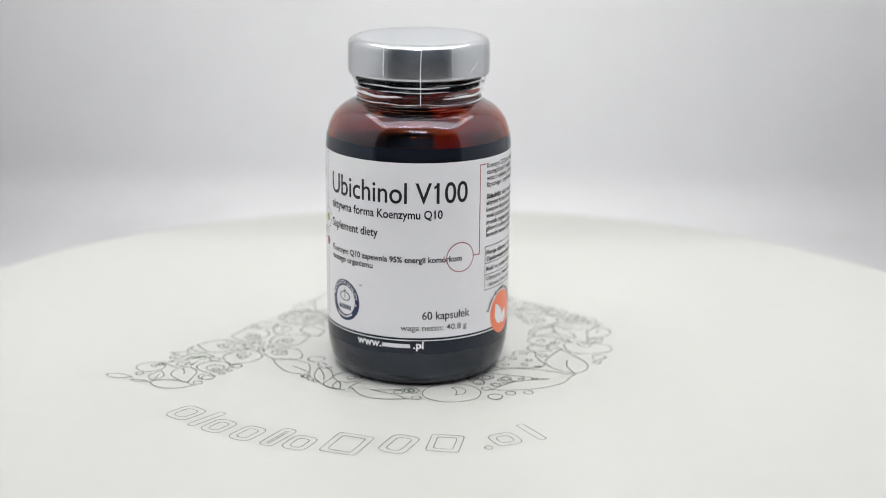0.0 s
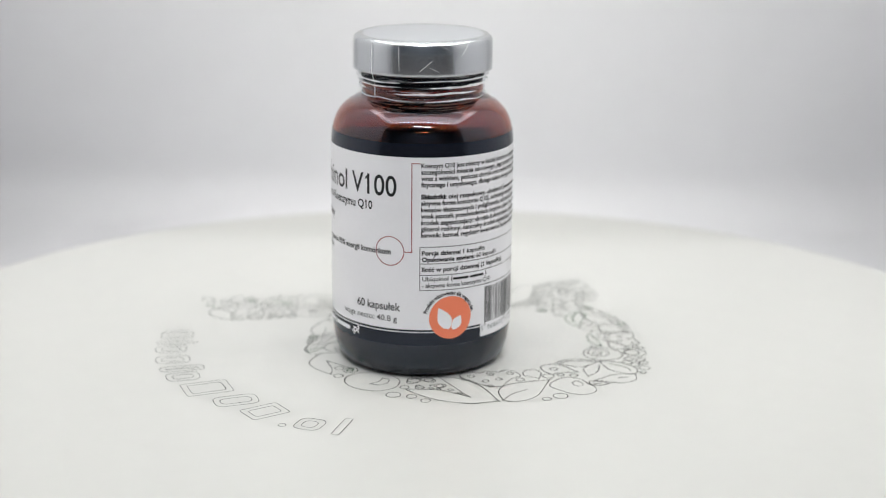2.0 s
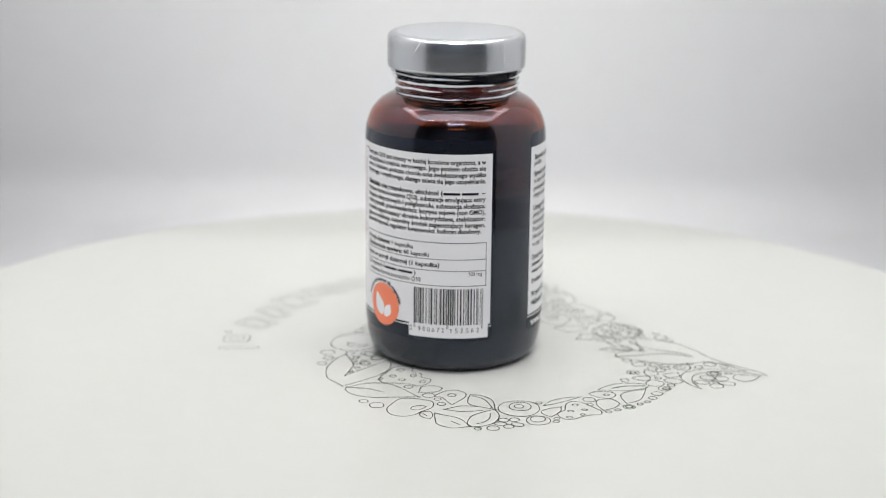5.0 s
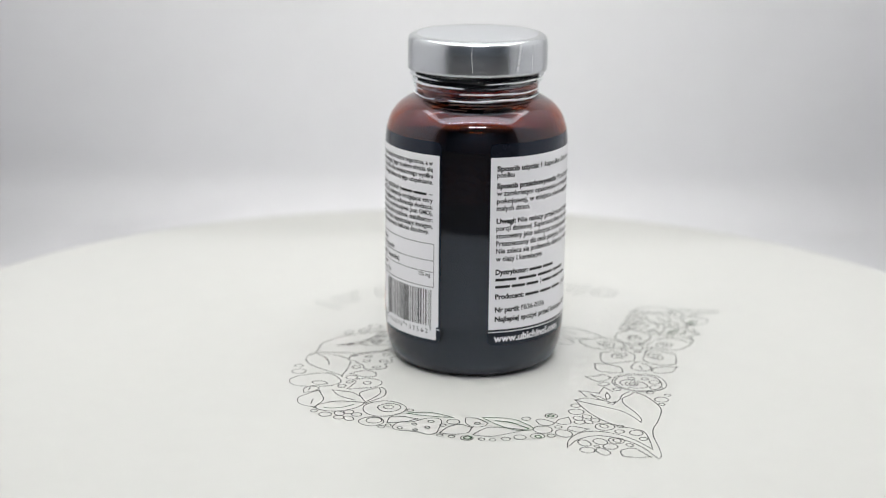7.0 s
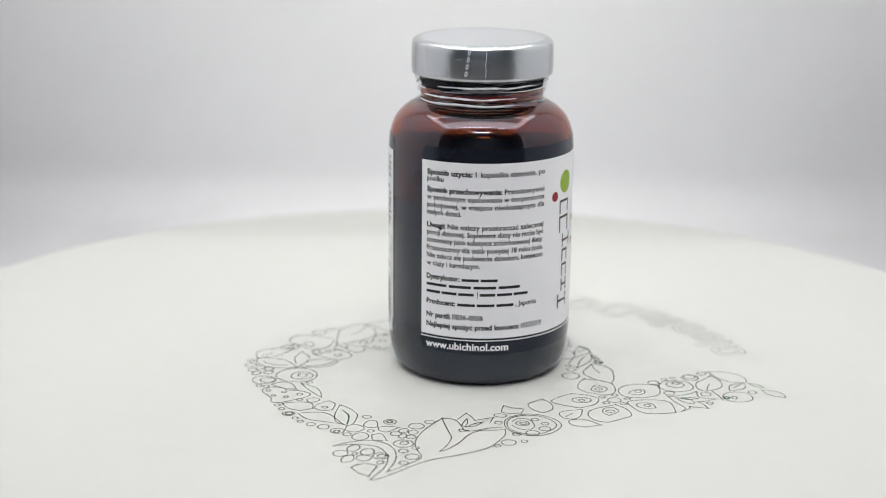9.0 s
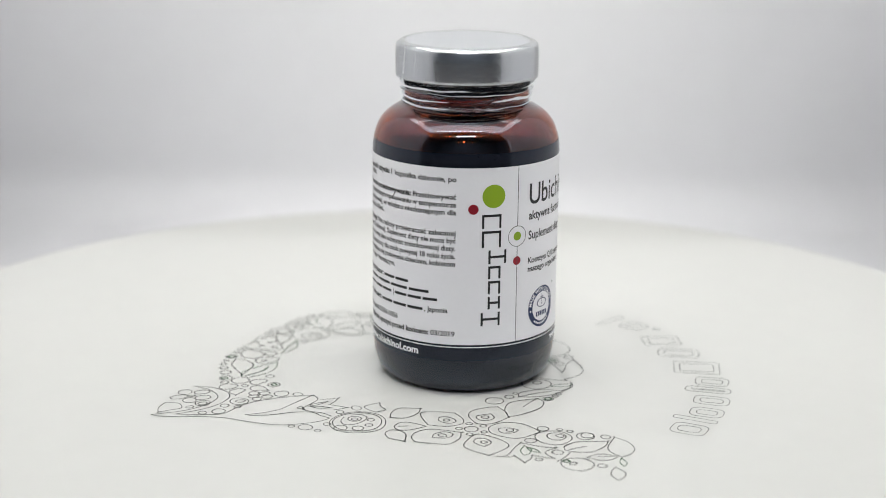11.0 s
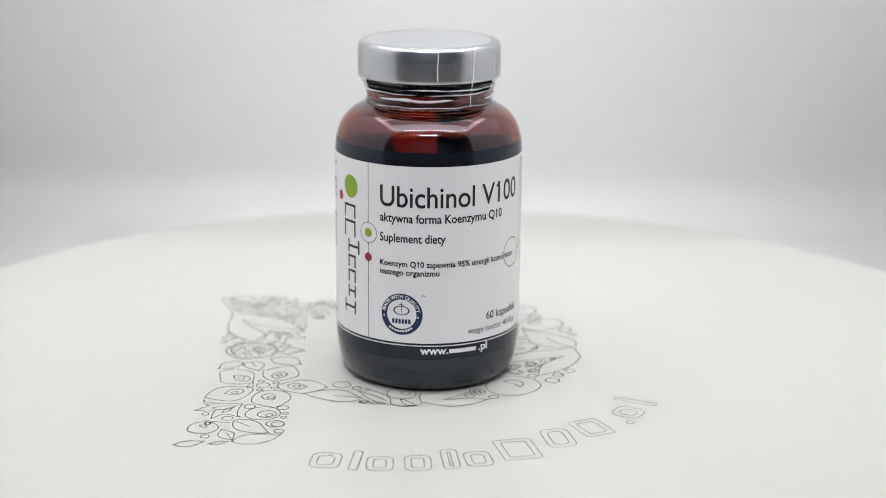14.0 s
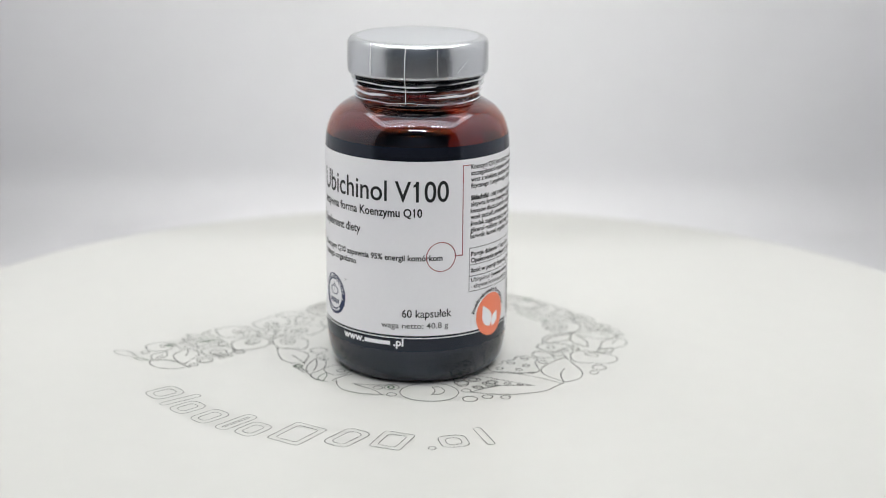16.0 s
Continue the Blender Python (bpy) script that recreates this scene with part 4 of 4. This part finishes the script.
# quality seal
round_mark("seal_ring", 289.8, 26.0, 6.6, 4.7, INK_NAVY, text="round navy blue quality seal")
text_on_arc("seal_text", "MADE WITH QUALITY", 289.8, 26.0, 5.05, 1.15, 172, 8, LABEL_WHITE, 0.02)
for k in range(9):
    t = radians(232 + 76 * k / 8)
    round_mark("seal_mark", 289.8 + math.degrees(5.45 * math.cos(t) / R_INK), 26.0 + 5.45 * math.sin(t), 0.36, 0, LABEL_WHITE, R_OVER)
for s in (-1, 1):
    round_mark("seal_mark", 289.8 + s * 10.5, 25.2, 0.3, 0, LABEL_WHITE, R_OVER)
oval = bm_round(0, 0, 2.6, 2.15)
for v in oval.verts:
    v.co = Vector((arc_mm(289.8) + v.co.x, 27.2 + v.co.y * 0.58, 0))
part("seal_oval", wrap(oval, R_INK), INK_NAVY, label)
bar_mark("seal_stroke", 289.6, 290.0, 26.6, 29.9, INK_NAVY)
bar_mark("seal_stroke", 288.2, 291.4, 28.9, 29.15, INK_NAVY)
for k in range(6):
    bar_mark("seal_block", 284.0 + 2.0 * k, 285.4 + 2.0 * k, 23.0, 24.5, INK_NAVY)
line_of_text("trade_text", "TM", 302.0, 31.8, 0.6, 304.5)

# ingredients side
column = [(69.0, "Koenzym Q10 jest obecny w każdej komórce organizmu, a w"), (67.0, "szczególności mięśnia sercowego. Jego poziom obniża się"),
          (65.0, "wraz z wiekiem, podczas chorób oraz zwiększonego wysiłku"), (63.0, "fizycznego i umysłowego, dlatego zaleca się jego uzupełnianie."),
          (59.2, "*Składniki:* olej rzepakowy, ubichinol (~~ –"), (57.2, "aktywna forma koenzymu Q10), substancja emulgująca: estry"),
          (55.1, "kwasów tłuszczowych i poliglicerolu, substancja słodząca:"), (53.1, "wosk pszczeli, przeciwutleniacz: lecytyna sojowa (non GMO),"),
          (51.0, "środek zagęszczający: skrobia kukurydziana, stabilizator:"), (49.0, "glicerol roślinny, naturalny środek zagęszczający: karagen,"),
          (47.0, "barwnik: karmel, regulator kwasowości: fosforan disodowy.")]
for z, text in column:
    line_of_text("ingredients_text", text, 386.5, z, 1.4, 474.5 if z > 47.5 else 472.0, bold=0.024)
for z in (43.9, 38.5, 34.8, 29.9):
    bar_mark("table_line", 385.8, 475.6, z - 0.09, z + 0.09, INK_BLACK)
for a in (385.8, 475.3):
    bar_mark("table_line", a, a + 0.35, 30.0, 43.8, INK_BLACK)
line_of_text("table_text", "*Porcja dzienna:* 1 kapsułka", 387.2, 41.3, 1.35, 429.5, bold=0.014)
line_of_text("table_text", "*Opakowanie zawiera:* 60 kapsułki", 387.2, 39.2, 1.35, 440.0, bold=0.014)
line_of_text("table_text", "Ilość w porcji dziennej (1 kapsułka)", 387.2, 36.0, 1.35, 446.5, bold=0.03)
line_of_text("table_text", "Ubiquinol (~~)", 387.4, 32.9, 1.35, 431.0, bold=0.012)
line_of_text("table_text", "- aktywna forma koenzymu Q10", 387.4, 30.8, 1.35, 434.5, bold=0.012)
line_of_text("table_text", "100 mg", 464.5, 33.2, 1.25, 473.0, bold=0.012)
# vegetarian badge
round_mark("badge_disc", 405.4, 20.7, 7.0, 0, INK_ORANGE, text="orange round badge with two pale leaves")
text_on_arc("badge_text", "Produkt odpowiedni dla wegetarian", 405.4, 20.7, 7.5, 1.15, 168, 10, INK_BLACK, 0.03)


def badge_leaf(pts):
    bm = bmesh.new()
    line = rounded(pts, 4)
    vs = [bm.verts.new((arc_mm(405.4) + x, 20.7 + y, 0)) for x, y in line]
    bm.faces.new(vs)
    bmesh.ops.triangulate(bm, faces=bm.faces[:])
    slice_columns(bm, 0.7)
    return part("badge_leaf", wrap(bm, R_OVER), LABEL_WHITE, label)


badge_leaf([(-3.7, 3.4), (-4.0, -0.5), (-2.6, -3.0), (0.0, -3.6), (0.7, -0.6), (-0.8, 1.6), (-3.6, 3.4)])
badge_leaf([(3.7, 0.4), (3.9, -2.4), (2.2, -3.9), (0.7, -3.7), (0.9, -1.2), (2.0, -0.2), (3.6, 0.4)])
# barcode
bar_mark("barcode_ground", 426.6, 477.3, 12.6, 29.6, LABEL_WHITE, R_PAPER + 0.025)
bars = random.Random(7)
a = 430.3
while a < 472.5:
    w = bars.choice((0.33, 0.33, 0.66, 0.66, 1.0))
    bar_mark("barcode_bar", a, a + w, 17.0, 28.9, INK_BLACK)
    a += w + bars.choice((0.36, 0.36, 0.7, 1.05))
for a in (430.0, 451.2, 472.9):
    bar_mark("barcode_bar", a, a + 0.3, 15.6, 28.9, INK_BLACK)
    bar_mark("barcode_bar", a + 0.65, a + 0.95, 15.6, 28.9, INK_BLACK)
line_of_text("barcode_text", "5", 427.4, 14.5, 1.45, 428.9)
line_of_text("barcode_text", "9 0 0 6 7 2", 433.0, 14.5, 1.45, 449.8)
line_of_text("barcode_text", "1 5 2 5 6 2", 453.4, 14.5, 1.45, 471.5)
# directions side
column = [(68.0, "*Sposób użycia:* 1 kapsułka dziennie, po", 228.4), (66.0, "posiłku", 164.3), (62.6, "*Sposób przechowywania:* Przechowywać", 228.4),
          (60.2, "w zamkniętym opakowaniu w temperaturze", 228.4), (57.8, "pokojowej, w miejscu niedostępnym dla", 228.4), (55.5, "małych dzieci.", 175.5),
          (51.4, "*Uwagi:* Nie należy przekraczać zalecanej", 228.2), (49.1, "porcji dziennej. Suplement diety nie może być", 228.2), (46.7, "stosowany jako substytut zróżnicowanej diety.", 228.0),
          (44.2, "Przeznaczony dla osób powyżej 18 roku życia.", 228.0), (41.8, "Nie zaleca się podawania dzieciom, kobietom", 228.0), (39.3, "w ciąży i karmiącym.", 187.0),
          (35.0, "*Dystrybutor:* ~~", 197.8), (32.7, "~~~~", 212.0), (30.4, "~~~ | ~~~", 217.5), (27.0, "*Producent:* ~~~, Japonia", 223.8),
          (22.7, "*Nr partii:* FB36-0056", 189.3), (19.6, "*Najlepiej spożyć przed końcem:* 03/2019", 228.2)]
for z, text, end in column:
    line_of_text("directions_text", text, 154.1, z, 1.55, end + 1.0, bold=0.018)
line_of_text("web_text", "www.ubichinol.com", 153.7, 12.9, 2.2, 206.2, bold=0.03, ink=LABEL_WHITE)

# dark capsules on a solid black core, added to keep the lower glass dark
def capsules_on_core():
    bm = bm_lathe(rounded([(0, 1.9), (22.5, 1.7), (24.5, 2.0), (26.7, 3.9), (27.6, 9.0)], 4) + [(27.7, 12.0), (27.7, 40.0), (27.7, 57.0), (24.0, 58.5), (12.0, 59.0), (0, 59.0)], 96)
    rng = random.Random(3)
    for layer in range(6, 8):
        z = 6.9 + 7.1 * layer
        for count, rad in ((13, 22.0), (7, 12.5), (2, 4.0)):
            for k in range(count):
                a = 2 * math.pi * (k + 0.5 * (layer % 2)) / count
                made = bmesh.ops.create_uvsphere(bm, u_segments=12, v_segments=8, radius=1.0)["verts"]
                turn = Euler((rng.uniform(0, 3), rng.uniform(-0.4, 0.4), a)).to_matrix()
                for v in made:
                    c = Vector((v.co.x * 4.6, v.co.y * 6.2, v.co.z * 4.6))
                    c = turn @ c
                    v.co = Vector((rad * math.cos(a) + c.x * 0.95, rad * math.sin(a) + c.y * 0.95, z + c.z * 0.9)) / 1000
    return bm


heap = tagged(new("capsules_on_core", mesh_of("capsules_on_core", capsules_on_core(), DARK_FILL, True)), "dark softgel capsules on an added black core that darkens the glass", "capsules", kind="stuff")


def motions():
    times = [0.5 * k for k in range(33)]
    def at(t):
        return Matrix.Rotation(radians(turned(t)), 4, "Z")
    walk(disc, [(t, pose(0, 0, -BOX_FLOOR) @ at(t)) for t in times])
    walk(bottle, [(t, at(t) @ pose(BOTTLE_X, BOTTLE_Y, LIFT / 1000)) for t in times])
    walk(heap, [(t, at(t) @ pose(BOTTLE_X, BOTTLE_Y, LIFT / 1000)) for t in times])


motions()
